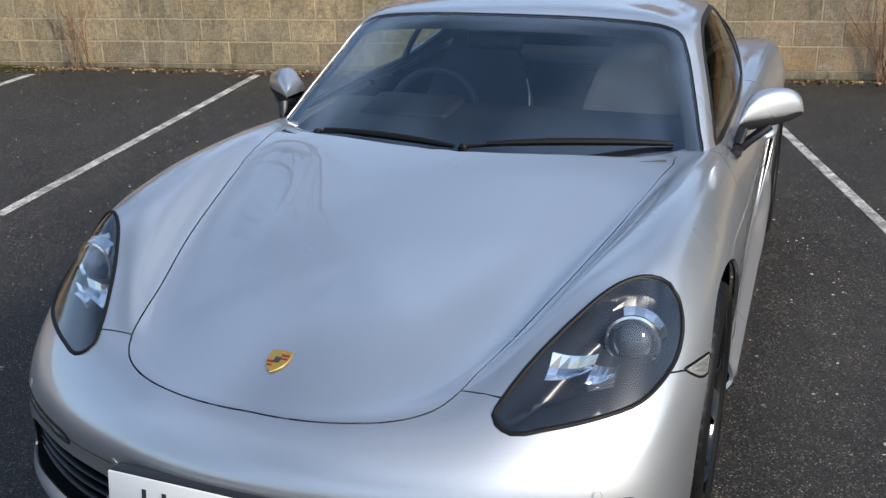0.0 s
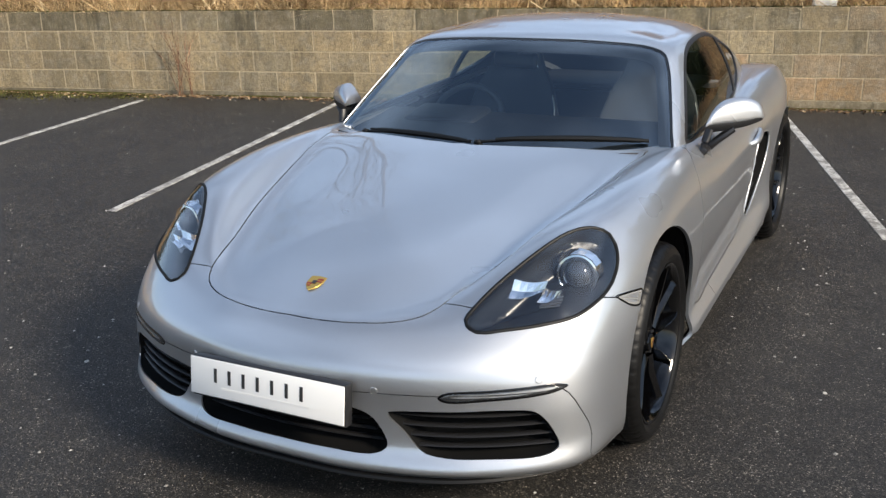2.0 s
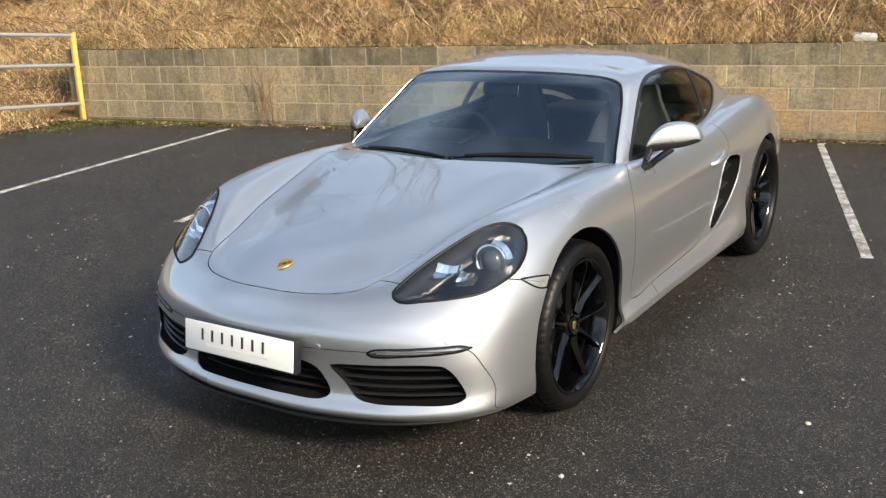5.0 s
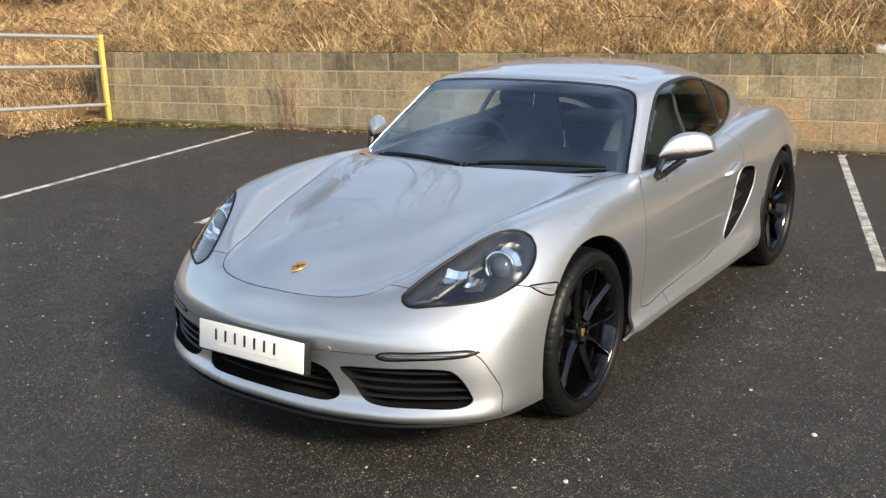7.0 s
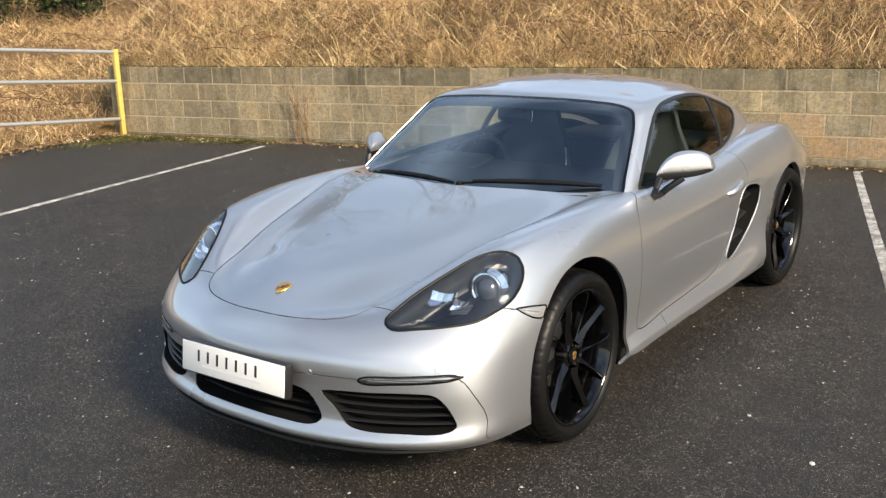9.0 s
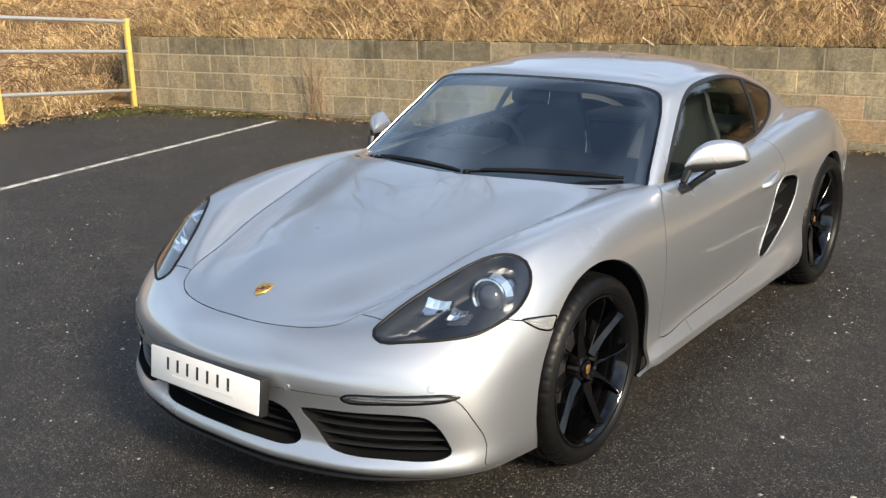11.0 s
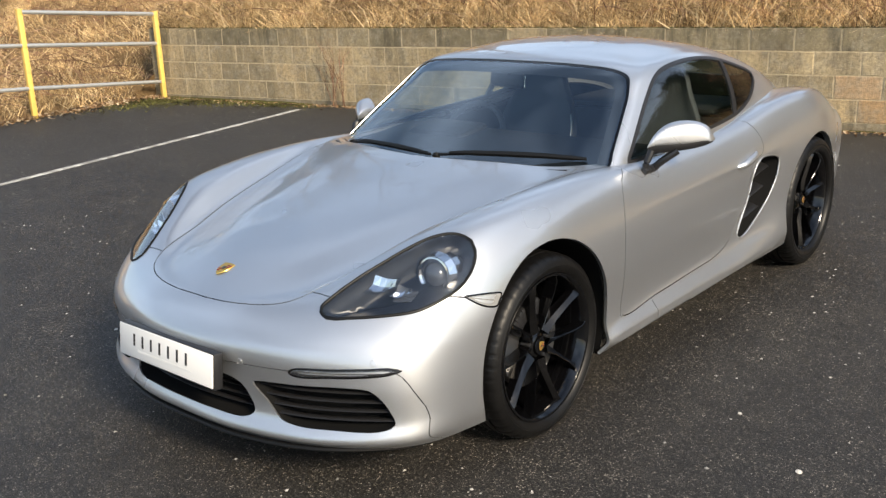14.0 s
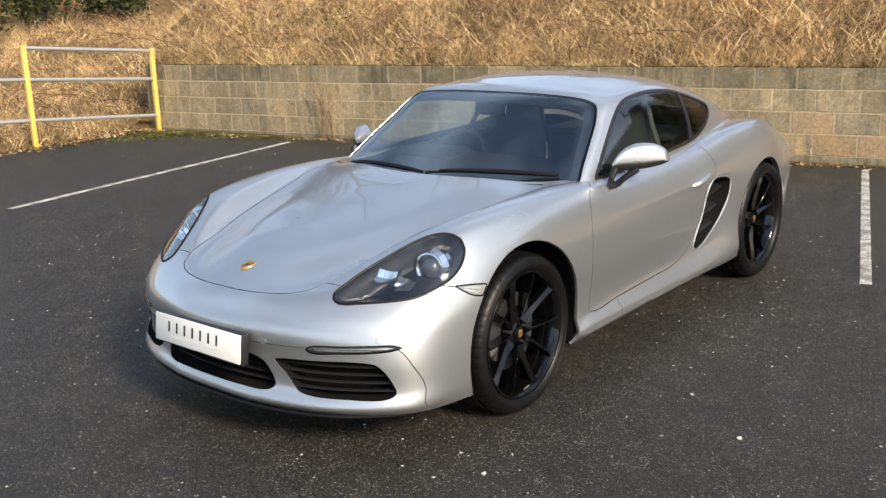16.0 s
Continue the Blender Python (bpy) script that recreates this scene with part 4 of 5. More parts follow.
    part("brake_disc", bm, STEEL, w, "grey steel brake disc")
    bm = bmesh.new()
    for sg in range(9):
        a = radians(120 + 60 * sg / 8) if sgn > 0 else radians(60 - 60 * sg / 8)
        box(bm, (0.062, 0.024, 0.075), Matrix.Rotation(a, 4, "Z") @ Matrix.Translation((0.140, 0, 0.016)), 0.008, 2)
    part("brake_caliper", bm, BLACK_TRIM, w, "dark brake caliper")
    bm = bmesh.new()
    r = lathe(bm, [(0.0005, 0.077), (0.02, 0.076), (0.029, 0.073), (0.031, 0.069), (0.031, 0.056)], 32)
    hubcap = part("centre_cap", bm, BLACK_GLOSS, w, "black centre cap with a gold shield")
    return w, hubcap


def shield(parent, m, size, mat=GOLD):
    """A plain heraldic shield, flat on the local xy plane, with two dark red quarters."""
    out = [(-0.5, 0.60), (0, 0.66), (0.5, 0.60), (0.53, 0.1), (0.44, -0.25), (0.25, -0.52), (0, -0.72), (-0.25, -0.52), (-0.44, -0.25), (-0.53, 0.1)]
    bm = bmesh.new()
    lo = [bm.verts.new(m @ Vector((x * size, y * size, 0))) for x, y in out]
    hi = [bm.verts.new(m @ Vector((x * size * 0.94, y * size * 0.94, 0.06 * size))) for x, y in out]
    for i in range(10):
        j = (i + 1) % 10
        bm.faces.new((lo[i], lo[j], hi[j], hi[i]))
    bm.faces.new(hi)
    s = part("shield", bm, mat, parent, "gold enamel shield")
    bars = bmesh.new()
    for x, y, a, b in ((0.26, 0.30, 0.36, 0.10), (0.26, 0.10, 0.36, 0.08), (-0.24, -0.12, 0.34, 0.10), (-0.20, -0.32, 0.24, 0.08)):
        box(bars, (a * size, b * size, 0.03 * size), m @ Matrix.Translation((x * size, y * size, 0.07 * size)))
    part("red_bars", bars, RED, s, "dark red bars")
    inner = bmesh.new()
    box(inner, (0.26 * size, 0.30 * size, 0.03 * size), m @ Matrix.Translation((0, 0.02 * size, 0.085 * size)), 0.01 * size)
    part("inner_shield", inner, INK, s, "small dark inner shield")


for x, y, z, R, half, label in ((0.7575, 0.0, 0.3355, 0.3355, 0.1175, "black twin-spoke front wheel"), (0.752, 2.475, 0.347, 0.347, 0.1325, "black twin-spoke rear wheel")):
    for sgn in (1, -1):
        spin = -36 if y == 0 else 12
        w, capob = wheel(label, R, half, Matrix.Translation((sgn * (x + half - 0.115), y, z)) @ pose(0, 0, 0, 90, 0, 90 if sgn > 0 else -90) @ pose(0, 0, 0, 0, 0, spin), sgn)
        shield(capob, Matrix.Translation((0, 0, 0.0772)) @ pose(0, 0, 0, 0, 0, 20), 0.026)


# ---------------- the car: trim ----------------
def ray_on(sheet_v, x, z):
    """The y of the front face near (x, z)."""
    d = (sheet_v[:, 0] - abs(x)) ** 2 + (sheet_v[:, 2] - z) ** 2 + np.where(sheet_v[:, 1] < -0.4, 0, 9)
    return sheet_v[np.argmin(d), 1]


BV = body_sheet.V
for sgn in (1, -1):
    for k in range(4):
        z = 0.288 + 0.0305 * k
        xs = [x for x in np.linspace(0.325, 0.765, 30) if inside_distance(np.array([[x, z]]), GRILLE_FRONT)[0] < 0.03]
        if len(xs) < 4:
            continue
        bm = bmesh.new()
        good = [x for x in np.linspace(0.40, 0.72, 16)]
        fit_y = np.polyfit(good, [ray_on(BV, x, 0.41) for x in good], 2)
        tube(bm, [(sgn * x, float(np.polyval(fit_y, x)) + 0.032, z) for x in xs], 0.012, 8, 0.36)
        part("grille_slat", bm, BLACK_TRIM, car)
for k in range(3):
    z = 0.288 + 0.03 * k
    half = 0.30 - 0.02 * k
    bm = bmesh.new()
    tube(bm, [(x, -0.875 + 0.35 * x * x, z) for x in np.linspace(-half, half, 25)], 0.011, 8, 0.36)
    part("mouth_slat", bm, BLACK_TRIM, car)
for k, z in enumerate((0.44, 0.53, 0.62)):
    for sgn in (1, -1):
        bm = bmesh.new()
        y0 = 1.66 + 0.42 * (z - 0.40)
        box(bm, (0.05, 0.16 + 0.02 * k, 0.010), pose(sgn * 0.822, y0 + 0.095, z, 12, sgn * 18, 0), 0.004)
        part("intake_vane", bm, BLACK_TRIM, car)

# raised edge round each side intake
near = BV[(BV[:, 0] > 0.7) & (BV[:, 1] > 1.5) & (BV[:, 1] < 2.1) & (BV[:, 2] < 0.8)]
rim = [float(near[np.argmin((near[:, 1] - y) ** 2 + (near[:, 2] - z) ** 2), 0]) for y, z in INTAKE_SIDE]
rim = np.convolve(np.concatenate([rim[-4:], rim, rim[:4]]), np.ones(9) / 9, "valid")
for sgn in (1, -1):
    bm = bmesh.new()
    pts = [(sgn * (x - 0.002), y, z) for x, (y, z) in zip(rim, INTAKE_SIDE)]
    tube(bm, [*pts, pts[0]], 0.0052, 10)
    part("intake_frame", bm, PAINT, car, "raised silver edge of the side intake")

# plate on the bumper
tilt = -7
plate_m = pose(-0.006, -0.962, 0.433, 90 + tilt, 0, 0)
bm = bmesh.new()
box(bm, (0.524, 0.122, 0.036), plate_m @ Matrix.Translation((0.001, -0.003, -0.013)), 0.006)
holder = part("plate_holder", bm, BLACK_TRIM, car, "black plate holder")
bm = bmesh.new()
box(bm, (0.520, 0.111, 0.006), plate_m @ Matrix.Translation((0, 0, 0.009)), 0.002)
plate = part("dealer_plate", bm, WHITE_PLATE, holder, "white acrylic plate with thin dark marks")
for k in range(7):
    x = -0.170 + 0.0490 * k
    bm = bmesh.new()
    box(bm, (0.0105, 0.042, 0.0008), plate_m @ Matrix.Translation((x, 0.010, 0.0124)))
    part("dark_bar", bm, INK, plate)
bm = bmesh.new()
box(bm, (0.30, 0.007, 0.0006), plate_m @ Matrix.Translation((0.0, -0.026, 0.0123)))
part("pale_line", bm, simple("pale_ink", (0.70, 0.69, 0.66), 0.4), plate)

# badge, sensors
shield(car, Matrix.Translation((-0.003, -0.700, 0.6585)) @ pose(0, 0, 0, math.degrees(math.atan(0.30)), 0, 0), 0.052)
for x, z in ((0.705, 0.487), (0.30, 0.462)):
    for sgn in (1, -1):
        d = (BV[:, 0] - x) ** 2 + (BV[:, 2] - z) ** 2 + np.where(BV[:, 1] < -0.4, 0, 9)
        i = int(np.argmin(d))
        q = Vector(body_sheet.N[i] * (sgn, 1, 1)).to_track_quat("Z", "Y").to_matrix().to_4x4()
        bm = bmesh.new()
        r = lathe(bm, [(0.0115, -0.003), (0.0115, 0.0012), (0.0100, 0.0016), (0.0094, 0.0004), (0.0088, 0.0016), (0.0005, 0.0018)], 20, Matrix.Translation(BV[i] * (sgn, 1, 1)) @ q)
        part("parking_sensor", bm, PAINT, car)


# mirrors
def door_mirror(sgn):
    """A swept-back housing on a black forked foot."""
    def section(t):
        x = 0.815 + 0.184 * t
        fat = math.sqrt(max(0.05, 1 - abs(2 * t - 0.92) ** 2.7 * 1.18)) if t < 0.46 else 1.0
        end = math.sqrt(max(0.004, 1 - max(0.0, (t - 0.44) / 0.56) ** 2.2))
        front, back = 0.778 + 0.150 * t + 0.030 * t ** 3, 0.905 + 0.090 * t
        low = 0.906 + 0.004 * t + 0.016 * t ** 4
        if sgn < 0:
            # this one is rounder, its inner end the higher
            fat, end = (0.45 + 0.55 * math.sin(min(1.0, t / 0.38) * math.pi / 2)) * (1.04 - 0.10 * t), math.sqrt(max(0.004, 1 - t ** 2.6))
            front = 0.790 + 0.105 * t + 0.045 * t ** 3
        high = low + 0.004 + 0.097 * fat * end
        return x, front, back, low, high

    bm = bmesh.new()
    secs, n = [], 28
    for t in np.linspace(0, 1, 19):
        x, yf, yb, lo, hi = section(float(t))
        ring = []
        for k in range(n):
            a = 2 * math.pi * k / n
            c_, s_ = math.cos(a), math.sin(a)
            yy = yf + (yb - yf) * 0.62
            yy += (-(yb - yf) * 0.62 if c_ > 0 else (yb - yf) * 0.38) * abs(c_) ** 0.8
            base = lo + (hi - lo) * 0.26
            zz = base + ((hi - base) if s_ > 0 else (lo - base)) * abs(s_) ** 0.75
            ring.append(bm.verts.new((sgn * x, yy, zz)))
        secs.append(ring)
    for a, b in zip(secs, secs[1:]):
        for k in range(n):
            bm.faces.new((a[k], a[(k + 1) % n], b[(k + 1) % n], b[k]))
    bm.faces.new(secs[0])
    bm.faces.new(secs[-1])
    house = part("door_mirror", bm, PAINT, car, "silver door mirror on a black foot", sharp=70)
    bm = bmesh.new()
    secs = []
    for t in np.linspace(0.0, 0.97, 15):
        x, yf, yb, lo, hi = section(float(t))
        m_, w_ = (yf + yb) / 2, (yb - yf) / 2 * 0.97
        drop = (0.022 if sgn > 0 else 0.050) * (1 - t) ** 0.6 + 0.004
        secs.append([bm.verts.new((sgn * x, m_ + w_ * u, lo + v)) for u, v in ((-1.0, 0.012), (-1.0, 0.0), (-0.7, -drop * 0.8), (0, -drop), (0.7, -drop * 0.8), (1.0, 0.0), (1.0, 0.012))])
    for a, b in zip(secs, secs[1:]):
        for k in range(6):
            bm.faces.new((a[k], a[k + 1], b[k + 1], b[k]))
    bm.faces.new(secs[0])
    bm.faces.new(secs[-1])
    part("mirror_underside", bm, BLACK_TRIM, house, "black underside")
    bm = bmesh.new()
    for path, r0 in (([(0.812, 0.772, 0.828), (0.816, 0.770, 0.850), (0.822, 0.778, 0.875), (0.828, 0.788, 0.902)], 0.017),
                     ([(0.822, 0.830, 0.826), (0.842, 0.836, 0.846), (0.868, 0.846, 0.868), (0.902, 0.866, 0.896)], 0.019)):
        foot = catmull(path, 4)
        tube(bm, [(sgn * x, y, z) for x, y, z in foot], [r0] * len(foot), 10, 0.8)
    for y0 in (0.772, 0.80, 0.828):
        box(bm, (0.030, 0.045, 0.026), pose(sgn * 0.816, y0, 0.823, 0, sgn * 35, 0), 0.008)
    part("mirror_foot", bm, BLACK_TRIM, house, "black forked mirror foot")
    bm = bmesh.new()
    box(bm, (0.148, 0.004, 0.070), pose(sgn * 0.902, 0.931, 0.952, 0, 0, sgn * 31), 0.0015)
    part("mirror_glass", bm, CHROME, house, "mirror glass")
    if sgn < 0:
        house.scale = (1.0, 1.25, 0.96)
        house.location = (0.022, -0.215, 0.024)


door_mirror(1)
door_mirror(-1)

# handles
for sgn, ob in ((1, doors[0]), (-1, doors[1])):
    bm = bmesh.new()
    pts = catmull([(0.862, 1.515, 0.700), (0.888, 1.56, 0.708), (0.893, 1.63, 0.720), (0.886, 1.70, 0.732), (0.868, 1.735, 0.736)], 5)
    tube(bm, [(sgn * x, y, z) for x, y, z in pts], [0.008 + 0.008 * math.sin(math.pi * k / 20) for k in range(21)], 10, 1.15)
    part("door_handle", bm, PAINT, ob, "silver door handle")

# wipers
def wiper(pivot, tip, tip2):
    bm = bmesh.new()
    p, a, b = Vector(pivot), Vector(tip), Vector(tip2)
    lathe(bm, [(0.016, -0.01), (0.016, 0.012), (0.010, 0.02), (0.0005, 0.022)], 14, Matrix.Translation(p))
    mid = p.lerp(a, 0.5) + Vector((0, 0, 0.012))
    tube(bm, [p + Vector((0, 0, 0.012)), mid, a], [0.009, 0.008, 0.005], 8, 0.7)
    arm = part("wiper", bm, WIPER_BLACK, car, "black wiper arm with blade")
    bm = bmesh.new()
    d = b - a
    st = a - d * 0.9
    line = [st.lerp(b, t) + Vector((0, -0.004, 0.008 - 0.006 * (2 * t - 1) ** 2)) for t in np.linspace(0, 1, 9)]
    tube(bm, line, [0.006, 0.009, 0.010, 0.011, 0.011, 0.011, 0.010, 0.009, 0.006], 8, 1.1)
    part("wiper_blade", bm, WIPER_BLACK, arm)


wiper((-0.50, 0.455, 0.858), (-0.25, 0.436, 0.872), (0.00, 0.408, 0.868))
wiper((0.03, 0.405, 0.860), (0.36, 0.500, 0.882), (0.642, 0.608, 0.878))

# ---------------- the car: cabin ----------------
bm = bmesh.new()
box(bm, (1.44, 0.46, 0.10), pose(0, 0.86, 0.80, 6, 0, 0), 0.04, 3)
box(bm, (1.42, 0.22, 0.24), pose(0, 1.02, 0.68), 0.05, 3)
box(bm, (0.36, 0.22, 0.07), pose(-0.37, 0.96, 0.845, 10, 0, 0), 0.03, 3)
part("dashboard", bm, DASH, car, "black dashboard with a hooded binnacle")
bm = bmesh.new()
box(bm, (0.24, 0.9, 0.30), pose(0, 1.45, 0.50), 0.04, 2)
part("centre_console", bm, DASH, car)
bm = bmesh.new()
box(bm, (1.5, 1.9, 0.06), pose(0, 1.45, 0.26), 0.01)
for sgn in (1, -1):
    box(bm, (0.04, 1.55, 0.55), pose(sgn * 0.755, 1.35, 0.56), 0.015)
part("cabin_tub", bm, LEATHER, car)
bm = bmesh.new()
box(bm, (1.36, 0.05, 0.52), pose(0, 2.10, 0.56, -8, 0, 0), 0.02)
box(bm, (0.95, 0.5, 0.04), pose(0, 2.36, 0.84), 0.02)
part("bulkhead", bm, LEATHER, car)


def seat(x):
    bm = bmesh.new()
    box(bm, (0.50, 0.50, 0.16), pose(x, 1.42, 0.42, 6, 0, 0), 0.05, 3)
    cushion = part("seat", bm, LEATHER, car, "black leather bucket seat")
    bm = bmesh.new()
    secs = []
    for z, wd, dp, y in ((0.46, 0.25, 0.07, 1.66), (0.60, 0.26, 0.065, 1.70), (0.75, 0.25, 0.06, 1.75), (0.88, 0.21, 0.055, 1.79), (0.98, 0.15, 0.05, 1.82), (1.06, 0.12, 0.045, 1.835), (1.10, 0.09, 0.03, 1.84)):
        secs.append([bm.verts.new((x + wd * math.copysign(abs(math.cos(a)) ** 0.6, math.cos(a)), y + dp * math.copysign(abs(math.sin(a)) ** 0.7, math.sin(a)) - 0.05 * abs(math.cos(a)) ** 3, z)) for a in (2 * math.pi * k / 24 for k in range(24))])
    for a, b in zip(secs, secs[1:]):
        for k in range(24):
            bm.faces.new((a[k], a[(k + 1) % 24], b[(k + 1) % 24], b[k]))
    bm.faces.new(secs[-1])
    part("backrest", bm, SEAT_GREY if x > 0 else LEATHER, cushion, "leather backrest with a built-in headrest")
    bm = bmesh.new()
    tube(bm, catmull([(x + 0.20, 1.60, 0.50), (x + 0.235, 1.64, 0.62), (x + 0.235, 1.69, 0.78), (x + 0.19, 1.74, 0.90)], 5), 0.004, 6)
    part("piping", bm, simple("pale_piping", (0.5, 0.5, 0.48), 0.5), cushion)


seat(0.36)
seat(-0.36)
bm = bmesh.new()
wm = pose(-0.37, 1.16, 0.785, 66, 0, 0)
pts = [wm @ Vector((0.183 * math.cos(a), 0.183 * math.sin(a), 0)) for a in (2 * math.pi * k / 40 for k in range(41))]
tube(bm, pts, 0.015, 10)
box(bm, (0.15, 0.11, 0.05), wm, 0.03, 3)
for a in (0, 180, 270):
    box(bm, (0.14, 0.035, 0.02), wm @ Matrix.Rotation(radians(a), 4, "Z") @ Matrix.Translation((0.11, 0, 0)), 0.006)
sw = part("steering_wheel", bm, SEAT_GREY, car, "dark grey leather steering wheel")
for sg in (1, -1):
    bm = bmesh.new()
    box(bm, (0.05, 0.018, 0.006), wm @ Matrix.Translation((sg * 0.10, -0.02, 0.018)), 0.002)
    part("spoke_trim", bm, CHROME, sw, "bright spoke trim")
bm = bmesh.new()
box(bm, (0.235, 0.035, 0.072), pose(-0.085, 1.07, 1.103, -8, 0, -14), 0.022, 4)
tube(bm, [(-0.07, 1.07, 1.12), (-0.04, 1.04, 1.165), (-0.02, 1.02, 1.185)], 0.014, 8)
box(bm, (0.16, 0.11, 0.024), pose(-0.02, 1.05, 1.178, 22, 0, 0), 0.010, 3)
mirror = part("rear_view_mirror", bm, BLACK_TRIM, car, "black interior mirror with sensor pod")
bm = bmesh.new()
box(bm, (0.215, 0.002, 0.056), pose(-0.085, 1.07, 1.103, -8, 0, -14) @ Matrix.Translation((0, 0.0185, 0)), 0.0008, 1)
part("mirror_face", bm, CHROME, mirror, "mirror glass")

# ---------------- setting ----------------
WALL_A = radians(10.9)
WALL_O = Vector((0.0, 6.62, 0.0))
ALONG, BACK = Vector((math.cos(WALL_A), math.sin(WALL_A), 0)), Vector((-math.sin(WALL_A), math.cos(WALL_A), 0))
WALL_M = Matrix.Translation(WALL_O) @ Matrix.Rotation(WALL_A, 4, "Z")
WALL_LEFT, WALL_RIGHT, WALL_H = -9.0, 9.0, 0.925
WALL_T = WALL_M @ pose(-8.5, 0, 0, 0, -0.22, 0) @ pose(8.5, 0, 0)
COURSE, PLINTH = 0.2165, 0.048
FENCE = [Vector((-8.90, 5.12, 0)), Vector((-8.52, 3.01, 0)), Vector((-8.14, 0.90, 0)), Vector((-7.76, -1.21, 0))]
FENCE_TOP = (1.13, 1.268, 1.40, 1.53)


def place(s, d, z=0.0):
    """A point s along the wall, d behind its face."""
    return WALL_O + ALONG * s + BACK * d + Vector((0, 0, z))


def bank_height(x, y):
    """Level car park in front, a grass bank behind the wall and left of the fence."""
    p = Vector((x, y, 0)) - WALL_O
    s, d = p.dot(ALONG), p.dot(BACK)
    fd = (FENCE[3] - FENCE[0]).normalized()
    left = (Vector((x, y, 0)) - FENCE[0]).dot(Vector((fd.y, -fd.x, 0)))
    rise = lambda q: 0.0 if q <= 0 else min(0.58 * q, 2.6 + 0.12 * q)
    behind = WALL_H - 0.075 + rise(d - 0.10)
    beside = 0.03 + 0.145 * max(0.0, left) + 0.20 * max(0.0, d)
    t = max(0.0, min(1.0, (s + 12.0) / 3.0))
    t = t * t * (3 - 2 * t) * max(0.0, min(1.0, (d + 0.05) / 2.2))
    if s > -9.02 and d > 0:
        t = 1.0
    return behind * t + beside * (1 - t)


# ground
bm = bmesh.new()
bmesh.ops.create_grid(bm, x_segments=24, y_segments=24, size=400)
ground = tagged(part("ground", bm, ASPHALT, smooth=False), "dark speckled asphalt car park", "ground", kind="structure")

# bank
def sheet_of_ground(name, s0, s1, d0, d1, nx, ny):
    bm = bmesh.new()
    grid = []
    for i in range(nx + 1):
        row = []
        for j in range(ny + 1):
            p = place(s0 + (s1 - s0) * i / nx, d0 + (d1 - d0) * (j / ny) ** 1.5)
            lump = 0.07 * noise.noise(Vector((p.x * 0.9, p.y * 0.9, 0))) + 0.04 * noise.noise(Vector((p.x * 2.7, p.y * 2.7, 3)))
            edge = min(1.0, j / 3)
            row.append(bm.verts.new((p.x, p.y, bank_height(p.x, p.y) + lump * edge)))
        grid.append(row)
    for i in range(nx):
        for j in range(ny):
            bm.faces.new((grid[i][j], grid[i + 1][j], grid[i + 1][j + 1], grid[i][j + 1]))
    return tagged(part(name, bm, SOIL), "steep earth bank under dry winter grass", "bank", kind="structure")


sheet_of_ground("bank", -9.0, 26, 0.10, 24, 120, 50)
bm = bmesh.new()
grid = []
fd = (FENCE[3] - FENCE[0]).normalized()
fl = Vector((fd.y, -fd.x, 0))
for i in range(61):
    row = []
    for j in range(41):
        q = FENCE[0] - fd * 24 * (1 - i / 60) ** 1.0 + fd * 16 * (i / 60) + fl * (-0.04 + 22 * (j / 40) ** 1.6)
        lump = 0.06 * noise.noise(Vector((q.x * 0.9, q.y * 0.9, 0))) + 0.04 * noise.noise(Vector((q.x * 2.7, q.y * 2.7, 3)))
        row.append(bm.verts.new((q.x, q.y, bank_height(q.x, q.y) + lump * min(1, j / 3) + (-0.035 if j == 0 else 0) - (0.4 if (q - WALL_O).dot(ALONG) > -9.05 and (q - WALL_O).dot(BACK) > -0.05 else 0))))
    grid.append(row)
for i in range(60):
    for j in range(40):
        bm.faces.new((grid[i][j], grid[i + 1][j], grid[i + 1][j + 1], grid[i][j + 1]))
tagged(part("bank_beside_fence", bm, SOIL), "earth slope under dry winter grass", "bank", kind="structure")

# parking lines
def ground_line(a, b, width=0.066):
    a, b = Vector((*a, 0)), Vector((*b, 0))
    d = (b - a).normalized()
    s = Vector((-d.y, d.x, 0)) * width / 2
    bm = bmesh.new()
    n = 40
    rows = []
    for k in range(n + 1):
        p = a.lerp(b, k / n)
        w = 1 + 0.06 * noise.noise(p * 9)
        rows.append([bm.verts.new(p + s * w * q + Vector((0, 0, z))) for q, z in ((-1, 0.0), (-0.96, 0.004), (0.96, 0.004), (1, 0.0))])
    for p, q in zip(rows, rows[1:]):
        for i in range(3):
            bm.faces.new((p[i], p[i + 1], q[i + 1], q[i]))
    tagged(part("parking_line", bm, LINE), "worn white painted bay line on asphalt", "line", "bay lines", "structure")


ground_line((0.37, 6.50), (1.475, 2.62))
ground_line((-3.93, 5.62), (-3.02, 1.44))
ground_line((-6.10, 5.03), (-5.18, 0.915))
ground_line((-1.79, 6.05), (-0.80, 1.95))


# fence
POSTS = [Vector((-8.626, 4.896, 0)), *FENCE[1:]]


